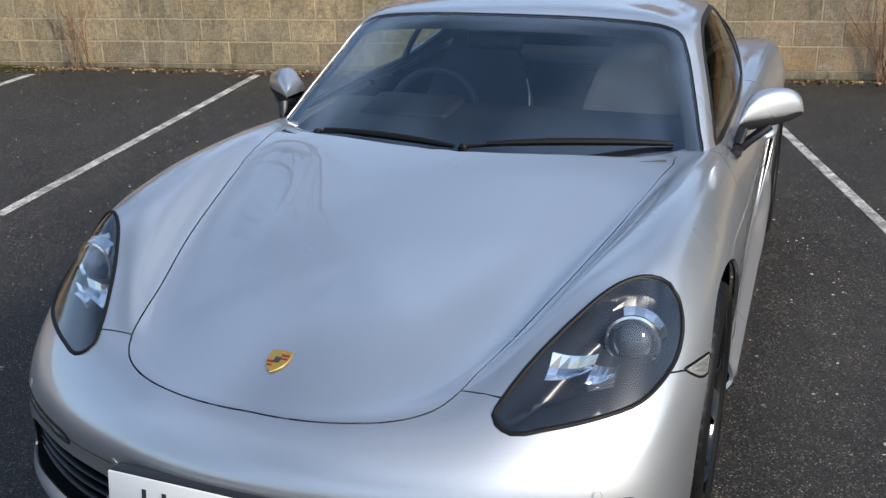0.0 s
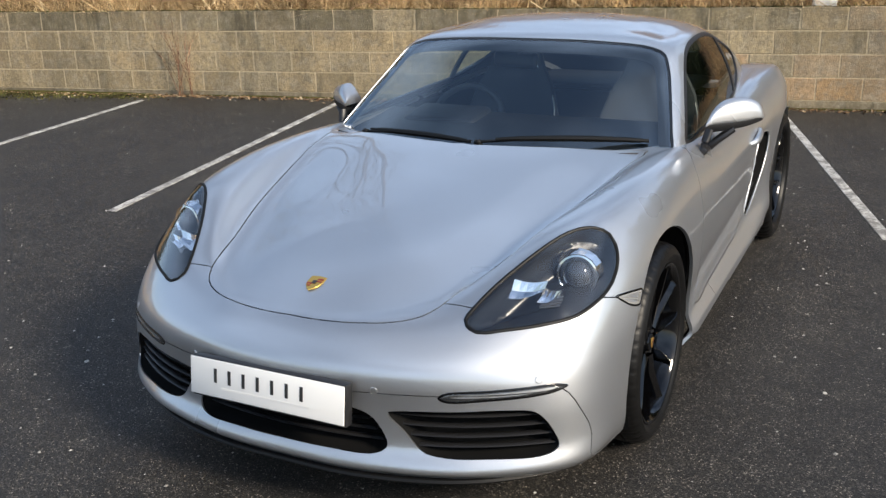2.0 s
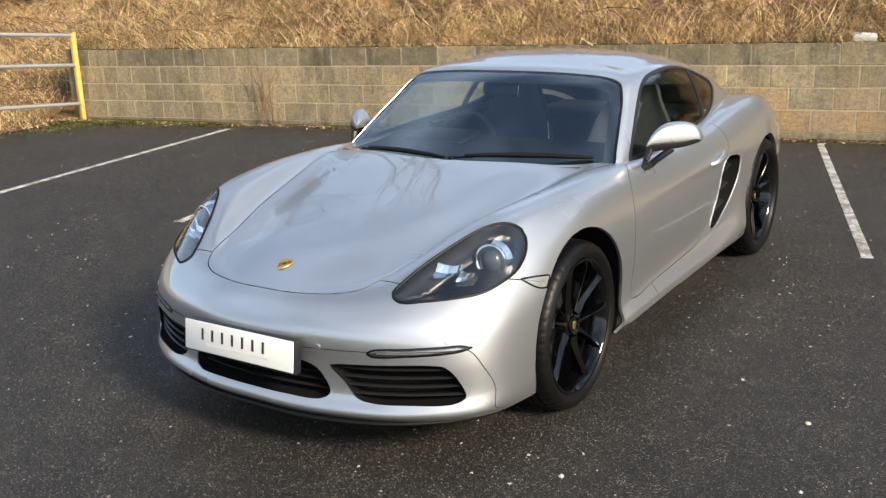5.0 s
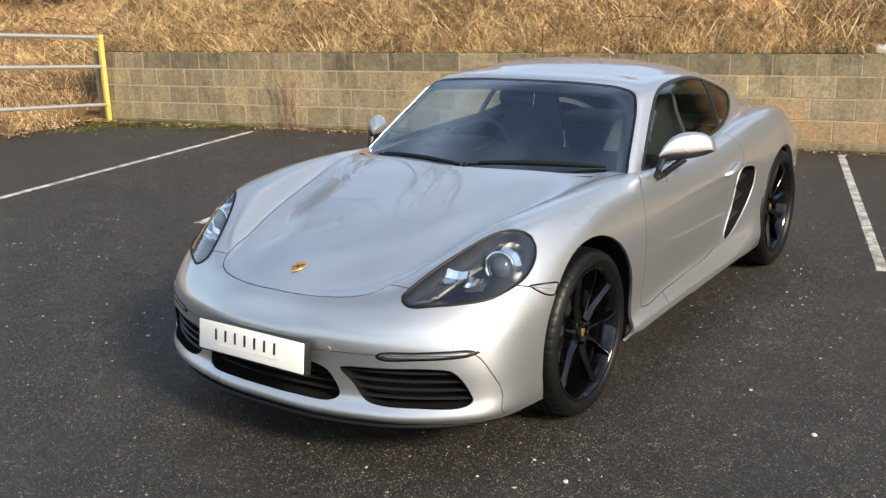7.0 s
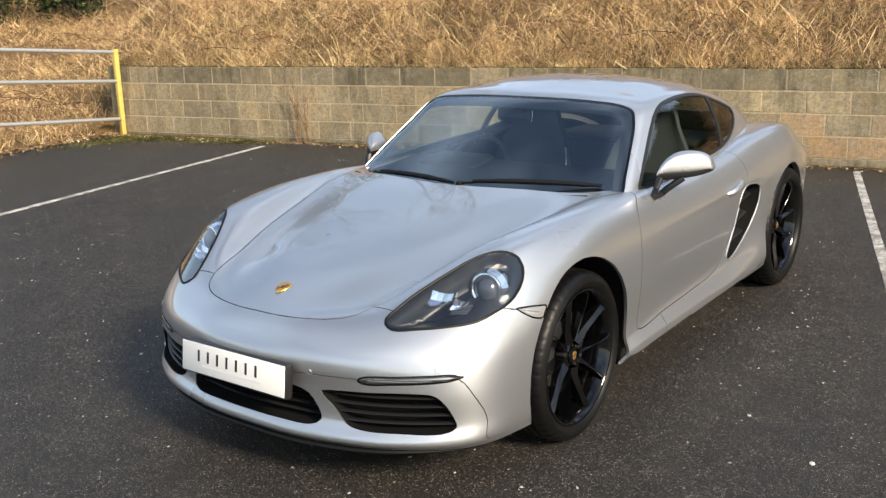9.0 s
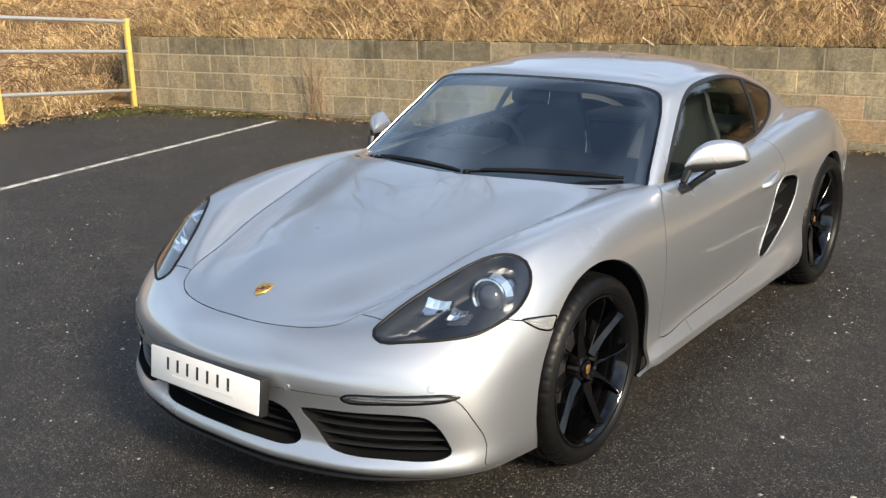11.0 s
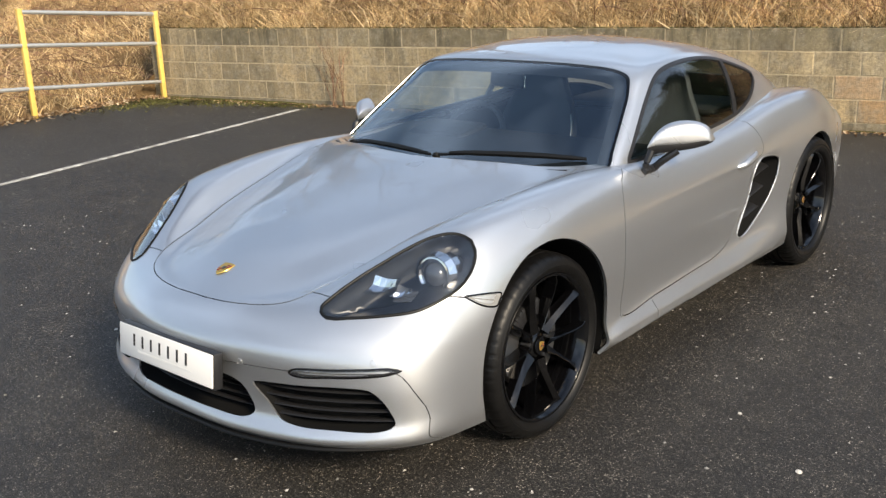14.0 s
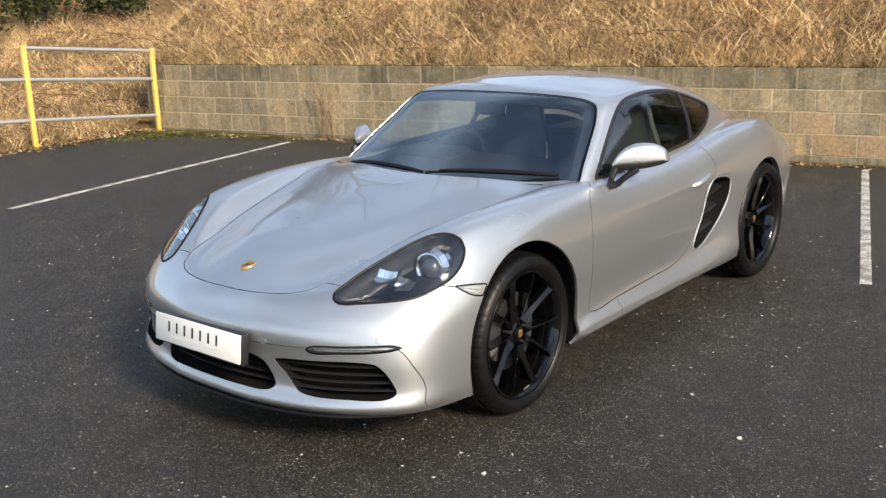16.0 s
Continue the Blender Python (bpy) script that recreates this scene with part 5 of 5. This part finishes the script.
def fence():
    levels = [[h - 0.03, 0.72 + 0.135 * k, 0.22 + 0.135 * k] for k, h in enumerate(FENCE_TOP)]
    for p, top, zs in zip(POSTS, FENCE_TOP, levels):
        f = empty("fence_post", Matrix.Translation(p))
        bm = bmesh.new()
        box(bm, (0.06, 0.06, top + 0.03), pose(0, 0, top / 2 - 0.015), 0.006)
        box(bm, (0.067, 0.067, 0.012), pose(0, 0, top), 0.004)
        part("post", bm, YELLOW, f)
        for z in zs:
            bm = bmesh.new()
            box(bm, (0.072, 0.05, 0.07), pose(0, 0, z), 0.006)
            part("rail_clamp", bm, YELLOW, f)
        tagged(f, "yellow painted square steel fence post", "post", "fence posts")
    for row in range(3):
        bm = bmesh.new()
        tube(bm, [POSTS[k] + Vector((0, 0, levels[k][row])) for k in range(2 if row == 0 else 4)], 0.024, 12)
        tagged(part("fence_rail", bm, GALV), "galvanised steel tube rail on yellow posts", "rail", "fence rails")


fence()


# ---------------- grass, brambles, trees ----------------
def blades(name, roots, lengths, leans, mat, width, seed, kind="stuff", label="", category=""):
    """Many thin bent blades as one mesh; roots, lengths and lean directions are arrays."""
    g = np.random.default_rng(seed)
    n = len(roots)
    a = g.uniform(0, 2 * np.pi, n)
    side_v = np.stack([np.cos(a), np.sin(a), np.zeros(n)], 1)
    wd = width * g.uniform(0.6, 1.5, n)[:, None]
    P = []
    for t, w in ((0, 1.0), (0.45, 0.8), (0.8, 0.5), (1.0, 0.0)):
        c = roots + lengths[:, None] * (np.array([0, 0, 1]) * (t - 0.35 * t * t * np.linalg.norm(leans, axis=1)[:, None]) + leans * t * t)
        P += [c - side_v * wd * w, c + side_v * wd * w] if w else [c]
    V = np.stack(P, 1).reshape(-1, 3)
    base = (np.arange(n) * 7)[:, None]
    quads = np.concatenate([base + np.array(q) for q in ([0, 1, 3, 2], [2, 3, 5, 4])])
    tris = base + np.array([4, 5, 6])
    me = bpy.data.meshes.new(name)
    me.from_pydata(V.tolist(), [], quads.tolist() + tris.tolist())
    me.materials.append(mat)
    ob = new(name, me)
    return tagged(ob, label, category, kind=kind)


def grass_roots(count, seed, s0, s1, d0, d1, tuft=34, spread=0.09):
    g = np.random.default_rng(seed)
    out, big = [], []
    k = count // tuft
    for s, d in zip(g.uniform(s0, s1, k), d0 + (d1 - d0) * g.random(k) ** 1.3):
        o = g.normal(0, spread, (tuft, 2))
        size = g.uniform(0.6, 1.35)
        for q in o:
            p = place(s + q[0], max(0.11, d + q[1]))
            out.append((p.x, p.y, bank_height(p.x, p.y) - 0.02))
            big.append(size)
    return np.array(out), np.array(big)


def fence_roots(count, seed, tuft=30, spread=0.09):
    g = np.random.default_rng(seed)
    out, big = [], []
    for u, v in zip(g.uniform(-4, 7, count // tuft), 0.12 + 6.5 * g.random(count // tuft) ** 1.2):
        size = g.uniform(0.5, 1.2)
        for q in g.normal(0, spread, (tuft, 2)):
            p = FENCE[0] + fd * (u + q[0]) + fl * max(0.05, v + q[1])
            if (p - WALL_O).dot(ALONG) > -9.0 and (p - WALL_O).dot(BACK) > -0.1:
                continue
            out.append((p.x, p.y, bank_height(p.x, p.y) - 0.02))
            big.append(size)
    return np.array(out), np.array(big)


def leaning(n, seed, down, wild):
    """Lean directions: some down the slope, the rest any way."""
    g = np.random.default_rng(seed)
    a = g.uniform(0, 2 * np.pi, n)
    return np.stack([np.cos(a), np.sin(a), np.zeros(n)], 1) * g.uniform(0.1, wild, n)[:, None] + np.array([-BACK.x, -BACK.y, 0]) * down


def lay(name, roots, big, seed, low, high, down, wild, mat, width, label):
    g = np.random.default_rng(seed + 7)
    return blades(name, roots, g.uniform(low, high, len(roots)) * big, leaning(len(roots), seed, down, wild), mat, width, seed, "stuff", label, "grass")


r, b = grass_roots(60000, 11, -9.0, 9.5, 0.12, 3.0)
lay("dry_grass", r, b, 11, 0.14, 0.42, 0.5, 2.3, STRAW, 0.0030, "long straw-coloured dry grass on the bank")
r, b = grass_roots(9000, 17, -9.0, 9.5, 0.11, 0.5)
lay("wall_grass", r, b, 17, 0.10, 0.24, 0.8, 0.8, STRAW, 0.0024, "short dry grass hanging over the wall top")
r, b = fence_roots(44000, 12)
lay("fence_grass", r, b, 12, 0.12, 0.34, 0.2, 1.9, STRAW, 0.0034, "straw-coloured dry grass behind the fence")
r, b = grass_roots(3400, 13, -8.5, 9, 0.2, 2.6, 60, 0.10)
lay("green_grass", r, b, 13, 0.08, 0.20, 0.2, 0.8, GREEN, 0.0030, "scattered green grass tufts on the bank")


def canes(name, count, seed, where, label, scale=1.0):
    """Arching bramble canes, a thin bent bar each, as one mesh."""
    g = random.Random(seed)
    V, F = [], []
    for _ in range(count):
        p = where(g)
        z = bank_height(p.x, p.y)
        a = g.uniform(0, 2 * math.pi)
        reach, top = g.uniform(0.3, 1.1) * scale, g.uniform(0.15, 0.6) * scale
        sway = g.uniform(-0.5, 0.5)
        r0 = g.uniform(0.002, 0.0052)
        prev = None
        for k in range(8):
            t = k / 7
            c = Vector((p.x + math.cos(a + sway * t) * reach * t, p.y + math.sin(a + sway * t) * reach * t, z + 4 * top * t * (1 - t * g.uniform(0.75, 0.85)) * 0.5))
            i = len(V)
            for q in range(3):
                w = 2 * math.pi * q / 3
                V.append((c.x + r0 * math.cos(w), c.y + r0 * math.sin(w) * 0.7, c.z + r0 * math.sin(w)))
            if prev is not None:
                F += [(prev + q, prev + (q + 1) % 3, i + (q + 1) % 3, i + q) for q in range(3)]
            prev = i
    ob = make(name, V, F, BRAMBLE, smooth=True)
    return tagged(ob, label, "brambles", kind="stuff")


canes("brambles", 2200, 21, lambda g: place(g.uniform(-9, 9.5), 0.15 + 2.9 * g.random()), "tangled brown bramble canes over the grass bank")
canes("fence_brambles", 1500, 22, lambda g: FENCE[0] + fd * g.uniform(-4, 8) + fl * (0.2 + 4.5 * g.random()), "tangled red-brown bramble canes behind the fence")


canes("thicket", 3600, 23, lambda g: place(g.uniform(-5, 12), 2.9 + 3.6 * g.random()), "dense twiggy brown thicket on the upper bank", 1.6)


def tree(name, base, height, seed, bark, label, spread=0.75, depth=5, trunk_r=0.14):
    """A bare winter tree: a tapered trunk, limbs and twigs."""
    g = random.Random(seed)
    trunk, limbs = bmesh.new(), bmesh.new()

    def grow(bm, p, d, length, r, level):
        pts, rad = [p], [r]
        for k in range(4):
            d = (d + Vector((g.uniform(-1, 1), g.uniform(-1, 1), g.uniform(-0.6, 0.9))) * 0.14).normalized()
            p = p + d * length / 4
            pts.append(p)
            rad.append(r * (1 - 0.14 * (k + 1)))
        tube(bm, pts, rad, 10 if level == 0 else 5 if level < 3 else 3)
        if level >= depth:
            return
        for k in range(3 if level < depth - 1 else 4):
            q = pts[2 + k % 3]
            e = (d + Vector((g.uniform(-1, 1), g.uniform(-1, 1), g.uniform(-0.3, 0.7))) * spread).normalized()
            grow(limbs, q, e, length * g.uniform(0.55, 0.78), r * g.uniform(0.38, 0.56), level + 1)

    t = empty(name, Matrix.Translation(base))
    grow(trunk, Vector((0, 0, -0.2)), Vector((0.04, 0.02, 1)).normalized(), height * 0.42, trunk_r, 0)
    part("trunk", trunk, bark, t)
    part("limbs", limbs, bark, t, "bare branching limbs and twigs")
    return tagged(t, label, "tree", "bare trees")


BARK = bark_material("dark_bark", (0.05, 0.04, 0.03), (0.16, 0.13, 0.10))
BIRCH = bark_material("birch_bark", (0.62, 0.60, 0.55), (0.20, 0.18, 0.16))
for k, (s, d, h) in enumerate(((-7.5, 6.0, 9.5), (-9.8, 8.0, 8.5), (-11.2, 6.4, 9.5), (-14.5, 7.5, 9.0), (-12.5, 5.0, 9.0), (12.0, 4.0, 9.5), (15.5, 6.5, 10.0), (11.0, 9.0, 9.0), (19.0, 3.0, 9.0))):
    p = place(s, d)
    tree("bare_tree", Vector((p.x, p.y, bank_height(p.x, p.y))), h, 40 + k, BARK, "bare deciduous tree on top of the grass bank")
bx, by = -17.51, 7.5
tree("birch_tree", Vector((bx, by, bank_height(bx, by) - 0.2)), 9.0, 60, BIRCH, "pale-barked birch tree on the bank", 0.6, 4, 0.15)


def bush(base, size, seed, leaves=2600, leaf=1.0):
    """An evergreen shrub: a few stems and many small leaves, uneven with gaps."""
    g = random.Random(seed)
    t = empty("evergreen_bush", Matrix.Translation(base))
    bm = bmesh.new()
    hubs = []
    for k in range(14):
        a = g.uniform(0, 2 * math.pi)
        tip = Vector((math.cos(a) * size * g.uniform(0.2, 1), math.sin(a) * size * g.uniform(0.2, 1), size * g.uniform(0.4, 1.5)))
        tube(bm, [(0, 0, -0.1), tip * 0.5 + Vector((0, 0, 0.1)), tip], [0.03, 0.018, 0.006], 5)
        hubs.append(tip)
    tagged(part("stems", bm, BARK, t), kind="stuff")
    V, F = [], []
    for k in range(leaves):
        h = g.choice(hubs)
        c = h * g.uniform(0.45, 1.1) + Vector((g.gauss(0, 0.2), g.gauss(0, 0.2), g.gauss(0, 0.16))) * size
        u = Vector((g.gauss(0, 1), g.gauss(0, 1), g.gauss(0, 0.7))).normalized()
        v = u.cross(Vector((g.gauss(0, 1), g.gauss(0, 1), g.gauss(0, 1)))).normalized()
        L = g.uniform(0.03, 0.065) * leaf
        i = len(V)
        V += [c - u * L, c + v * L * 0.45, c + u * L, c - v * L * 0.45]
        F.append((i, i + 1, i + 2, i + 3))
    tagged(make("leaves", V, F, LEAF, t, smooth=False), kind="stuff")
    return tagged(t, "dark evergreen bush behind the grass", "bush", "evergreen bushes")


for k, (x, y, sz) in enumerate(((-14.6, 6.6, 0.9), (-15.8, 7.4, 1.1), (-16.9, 6.2, 1.1), (-18.5, 8.4, 1.3), (-13.9, 7.9, 0.8), (-14.4, 5.2, 0.9), (-16.2, 4.9, 1.0), (8.2, 10.2, 1.7), (9.6, 9.3, 1.9), (11.2, 8.6, 2.0), (12.6, 10.0, 2.1), (10.2, 11.6, 2.0), (13.8, 8.4, 2.2), (7.2, 12.0, 1.8))):
    bush(Vector((x, y, bank_height(x, y))), sz, 70 + k)


for k, (s, d, sz) in enumerate(((9.5, 6.8, 1.9), (12.5, 5.5, 2.1), (15.0, 7.5, 2.3), (11.0, 10.5, 2.0), (17.5, 4.5, 2.3), (-13.0, 9.5, 3.2), (-16.5, 9.0, 3.2), (-19.0, 6.0, 3.0))):
    p = place(s, d)
    bush(Vector((p.x, p.y, bank_height(p.x, p.y) + 0.6)), sz, 120 + k, 6500, 2.2)


for k, (s, d, sz) in enumerate(((3.1, 1.0, 0.65), (3.9, 1.5, 0.75), (4.7, 0.9, 0.8), (5.6, 1.4, 0.9), (6.6, 1.0, 0.9), (7.6, 1.6, 1.0), (3.4, 2.4, 0.8), (4.8, 2.6, 0.9), (6.2, 2.7, 1.0), (2.6, 4.3, 0.8), (4.2, 4.0, 0.9), (5.8, 4.4, 0.9), (7.6, 4.0, 1.0), (3.4, 5.2, 1.1), (6.6, 5.4, 1.2))):
    p = place(s, d)
    bush(Vector((p.x, p.y, bank_height(p.x, p.y))), sz, 150 + k, 3200, 1.1)


def dead_shrub(s, seed, height, twigs):
    """Wispy leafless stems at the foot of the wall."""
    g = random.Random(seed)
    t = empty("dead_shrub", Matrix.Translation(place(s, -0.06)))
    for k in range(twigs):
        bm = bmesh.new()
        p, d = Vector((g.uniform(-0.06, 0.06), g.uniform(-0.03, 0.02), 0)), Vector((g.uniform(-0.4, 0.4), g.uniform(-0.25, 0.02), 1)).normalized()
        pts = [p]
        for q in range(5):
            d = (d + Vector((g.uniform(-0.16, 0.16), g.uniform(-0.08, 0.08), 0))).normalized()
            pts.append(pts[-1] + d * height * g.uniform(0.14, 0.22))
        tube(bm, pts, [0.0045, 0.004, 0.0035, 0.003, 0.002, 0.001], 4)
        for q in range(4):
            o = pts[1 + q % 4]
            e = (d + Vector((g.uniform(-0.9, 0.9), g.uniform(-0.4, 0.2), g.uniform(-0.2, 0.5)))).normalized()
            tube(bm, [o, o + e * 0.09, o + e * 0.2 + Vector((0, 0, 0.03))], [0.0025, 0.002, 0.001], 3)
        part("stem", bm, BRAMBLE, t)
    return tagged(t, "leafless wispy shrub at the wall foot", "shrub", "wall shrubs")


dead_shrub(-6.0, 81, 0.95, 6)
dead_shrub(-5.85, 82, 0.7, 4)
dead_shrub(1.62, 83, 1.1, 14)
dead_shrub(1.85, 84, 0.8, 9)


# leaf litter, moss and grit
MOSS_TUFT = straw_material("moss_tuft", (0.0, (0.06, 0.045, 0.02)), (0.5, (0.07, 0.072, 0.02)), (1.0, (0.15, 0.145, 0.04)))
r, b = grass_roots(8000, 18, -9.0, 9.5, 0.15, 2.9, 4, 0.3)
lay("dead_stalks", r, b, 18, 0.35, 0.85, 0.12, 2.5, STRAW, 0.0046, "long pale dead stalks lying over the bank")
r, b = fence_roots(6000, 19, 4, 0.3)
lay("fence_stalks", r, b, 19, 0.3, 0.75, 0.2, 2.4, STRAW, 0.005, "long pale dead stalks behind the fence")
def flakes(name, count, seed, where, size, mat, label, category, lift=0.006, flat=0.25):
    g = random.Random(seed)
    V, F = [], []
    for _ in range(count):
        p = where(g)
        u = Vector((g.gauss(0, 1), g.gauss(0, 1), g.gauss(0, flat))).normalized()
        v = u.cross(Vector((g.gauss(0, flat), g.gauss(0, flat), 1))).normalized()
        L = size * g.uniform(0.5, 1.6)
        c = p + Vector((0, 0, lift))
        i = len(V)
        V += [c - u * L, c + v * L * 0.6 + Vector((0, 0, L * 0.3)), c + u * L, c - v * L * 0.6]
        F.append((i, i + 1, i + 2, i + 3))
    return tagged(make(name, V, F, mat, smooth=False), label, category, kind="stuff")


flakes("leaf_litter", 6500, 91, lambda g: place(g.uniform(-9, 9), -abs(g.gauss(0.02, 0.10))), 0.014, LITTER, "dry leaf litter along the wall foot", "litter")
flakes("fence_litter", 5200, 92, lambda g: FENCE[0] + fd * g.uniform(0.1, 8) - fl * (0.02 + g.gauss(-0.05, 0.17)), 0.020, LITTER, "brown leaf litter along the fence", "litter", 0.03)


flakes("wall_moss", 5200, 97, lambda g: WALL_T @ Vector((g.uniform(-9, 9), 0.02 + abs(g.gauss(0, 0.03)), PLINTH + 4 * COURSE - 0.006)), 0.011, MOSS_TUFT, "dark moss and litter along the wall top", "moss", 0.002, 0.7)


def grit(name, count, seed, where, low, high, label):
    """Small stones, each a rough six-sided lump, as one mesh."""
    g = random.Random(seed)
    V, F = [], []
    for _ in range(count):
        x, y = where(g)
        s = low + (high - low) * g.random() ** 4
        i, a = len(V), g.uniform(0, 6.28)
        for q in range(4):
            w = a + q * 1.57 + g.uniform(-0.3, 0.3)
            V.append((x + s * math.cos(w) * g.uniform(0.7, 1.3), y + s * math.sin(w) * g.uniform(0.7, 1.3), 0.0005))
        V.append((x + g.uniform(-0.2, 0.2) * s, y + g.uniform(-0.2, 0.2) * s, s * g.uniform(0.5, 0.9)))
        F += [(i + q, i + (q + 1) % 4, i + 4) for q in range(4)]
    return tagged(make(name, V, F, GRIT, smooth=False), label, "grit", kind="stuff")


grit("grit", 9000, 95, lambda g: (g.uniform(-7.5, 4.5), g.uniform(-2.4, 6.0)), 0.0018, 0.0085, "pale grit scattered on the asphalt")


def pebble(x, y, size, seed):
    bm = bmesh.new()
    bmesh.ops.create_icosphere(bm, subdivisions=2, radius=size)
    for v in bm.verts:
        v.co *= 1 + 0.35 * noise.noise(v.co * (2.2 / size) * 0.5 + Vector((seed, 0, 0)))
        v.co.z *= 0.45
    bmesh.ops.translate(bm, vec=(x, y, size * 0.3), verts=bm.verts)
    tagged(part("pebble", bm, simple("pale_stone", (0.5, 0.48, 0.44), 0.8)), "small pale stone lying on the asphalt", "stone", "loose stones")


for k, (x, y, sz) in enumerate(((1.678, 0.260, 0.011), (-1.397, -0.346, 0.010), (1.05, -0.55, 0.010), (1.35, 0.55, 0.008), (0.55, -1.15, 0.007))):
    pebble(x, y, sz, k)

# white stone on the wall top
bm = bmesh.new()
box(bm, (0.21, 0.10, 0.10), Matrix.Translation((0.634, 6.86, 0.975)) @ pose(0, 0, 0, 4, 3, 14), 0.02, 2)
tagged(part("white_stone", bm, simple("white_stone", (0.75, 0.72, 0.66), 0.8)), "white painted stone lying on the wall top", "stone")

# moss along the wall foot
def moss_patch(s0, s1, depth, seed):
    bm = bmesh.new()
    n = 40
    rows = []
    for k in range(n + 1):
        s = s0 + (s1 - s0) * k / n
        w = depth * (0.35 + 0.9 * abs(noise.noise(Vector((s * 1.7, seed, 0))))) * math.sin(math.pi * min(1, max(0.02, k / n))) ** 0.4
        rows.append([bm.verts.new(place(s, -0.002 - w * t, h)) for t, h in ((0, 0.03), (0.3, 0.016), (0.7, 0.010), (1.0, 0.0))])
    for a, b in zip(rows, rows[1:]):
        for i in range(3):
            bm.faces.new((a[i], a[i + 1], b[i + 1], b[i]))
    tagged(part("moss", bm, MOSS), "green-brown moss strip at the wall foot", "moss", "moss strips", "structure")


moss_patch(-9.0, -6.3, 0.10, 1)
moss_patch(-6.2, -1.0, 0.05, 5)
moss_patch(-0.9, 8.9, 0.06, 9)


def moss_spot(g):
    c, u, v = g.choice(((-8.3, 0.55, 0.22), (-7.6, 0.6, 0.20), (-6.75, 0.22, 0.12), (-8.6, 0.3, 0.45), (-8.7, 0.25, 0.6)))
    p = place(c + g.gauss(0, u), -0.03 - abs(g.gauss(0, v)))
    return p if (p - FENCE[0]).dot(fl) < -0.05 else place(c, -0.05)


flakes("moss_tufts", 9000, 96, moss_spot, 0.011, MOSS_TUFT, "green-brown moss spreading over the asphalt corner", "moss", 0.003, 0.6)


# ---------------- wall, block by block ----------------
bm = bmesh.new()
box(bm, (WALL_RIGHT - WALL_LEFT - 0.01, 0.087, 4 * COURSE + PLINTH + 0.01), pose((WALL_LEFT + WALL_RIGHT) / 2, 0.0405, (4 * COURSE + PLINTH) / 2 - 0.02))
bmesh.ops.transform(bm, matrix=WALL_T, verts=bm.verts)
wall = tagged(part("wall_north", bm, MORTAR, smooth=False), "low retaining wall of weathered concrete blocks", "wall", kind="structure")
bm = bmesh.new()
box(bm, (WALL_RIGHT - WALL_LEFT, 0.09, PLINTH + 0.04), pose((WALL_LEFT + WALL_RIGHT) / 2, 0.035, PLINTH / 2 - 0.02), 0.006, 2)
bmesh.ops.transform(bm, matrix=WALL_T, verts=bm.verts)
part("plinth", bm, FOOTING, wall, "stained cement footing strip")
rng = random.Random(4)


def block_mesh(length, mat):
    t = bmesh.new()
    box(t, (length, 0.10, COURSE - 0.011), None, 0.004, 1)
    for v in t.verts:
        v.co += Vector((rng.uniform(-1, 1) * 0.0025, rng.uniform(-1, 1) * 0.0007, rng.uniform(-1, 1) * 0.0025))
    me = bpy.data.meshes.new("block")
    t.to_mesh(me)
    t.free()
    me.materials.append(mat)
    return me


LENGTHS = (0.438, 0.399, 0.213, 0.30)
sizes = {(m, q): [block_mesh(q, m) for k in range(4)] for m in (BLOCK, BLOCK_TOP, BLOCK_PALE) for q in LENGTHS}
for c in range(4):
    # first joint of each course, then 0.447 m to a block up to mid wall and 0.409 m past it
    x = (-8.86, -8.68, -8.86, -8.62)[c]
    spans = [(WALL_LEFT, x)]
    while x < WALL_RIGHT:
        step_x = 0.447 if x < -3.2 else 0.409
        if x < -3.2 <= x + step_x:
            goal = (0.24, 0.025, 0.245, 0.06)[c]
            step_x = (goal - x) % 0.409 + (0.0 if (goal - x) % 0.409 > 0.2 else 0.409)
        spans.append((x, x + step_x))
        x += step_x
    for a, b in spans:
        mid, wide = (a + b) / 2, b - a - 0.011
        mat = BLOCK_TOP if c == 3 and rng.random() < 0.75 else BLOCK_PALE if (c < 2 and mid > 0.0 - 0.2 * c and rng.random() < 0.85) or (mid > 0.7 and rng.random() < 0.35) else BLOCK
        pick = min(LENGTHS, key=lambda q: abs(q - wide))
        ob = new("block", rng.choice(sizes[mat, pick]))
        ob.parent = wall
        ob.matrix_basis = WALL_T @ pose(mid, 0.0435 + rng.uniform(-0.0012, 0.0012), PLINTH + COURSE * (c + 0.5), rng.uniform(-0.15, 0.15), rng.uniform(-0.3, 0.3), rng.uniform(-0.1, 0.1)) @ Matrix.Diagonal((wide / pick, 1, 1, 1))
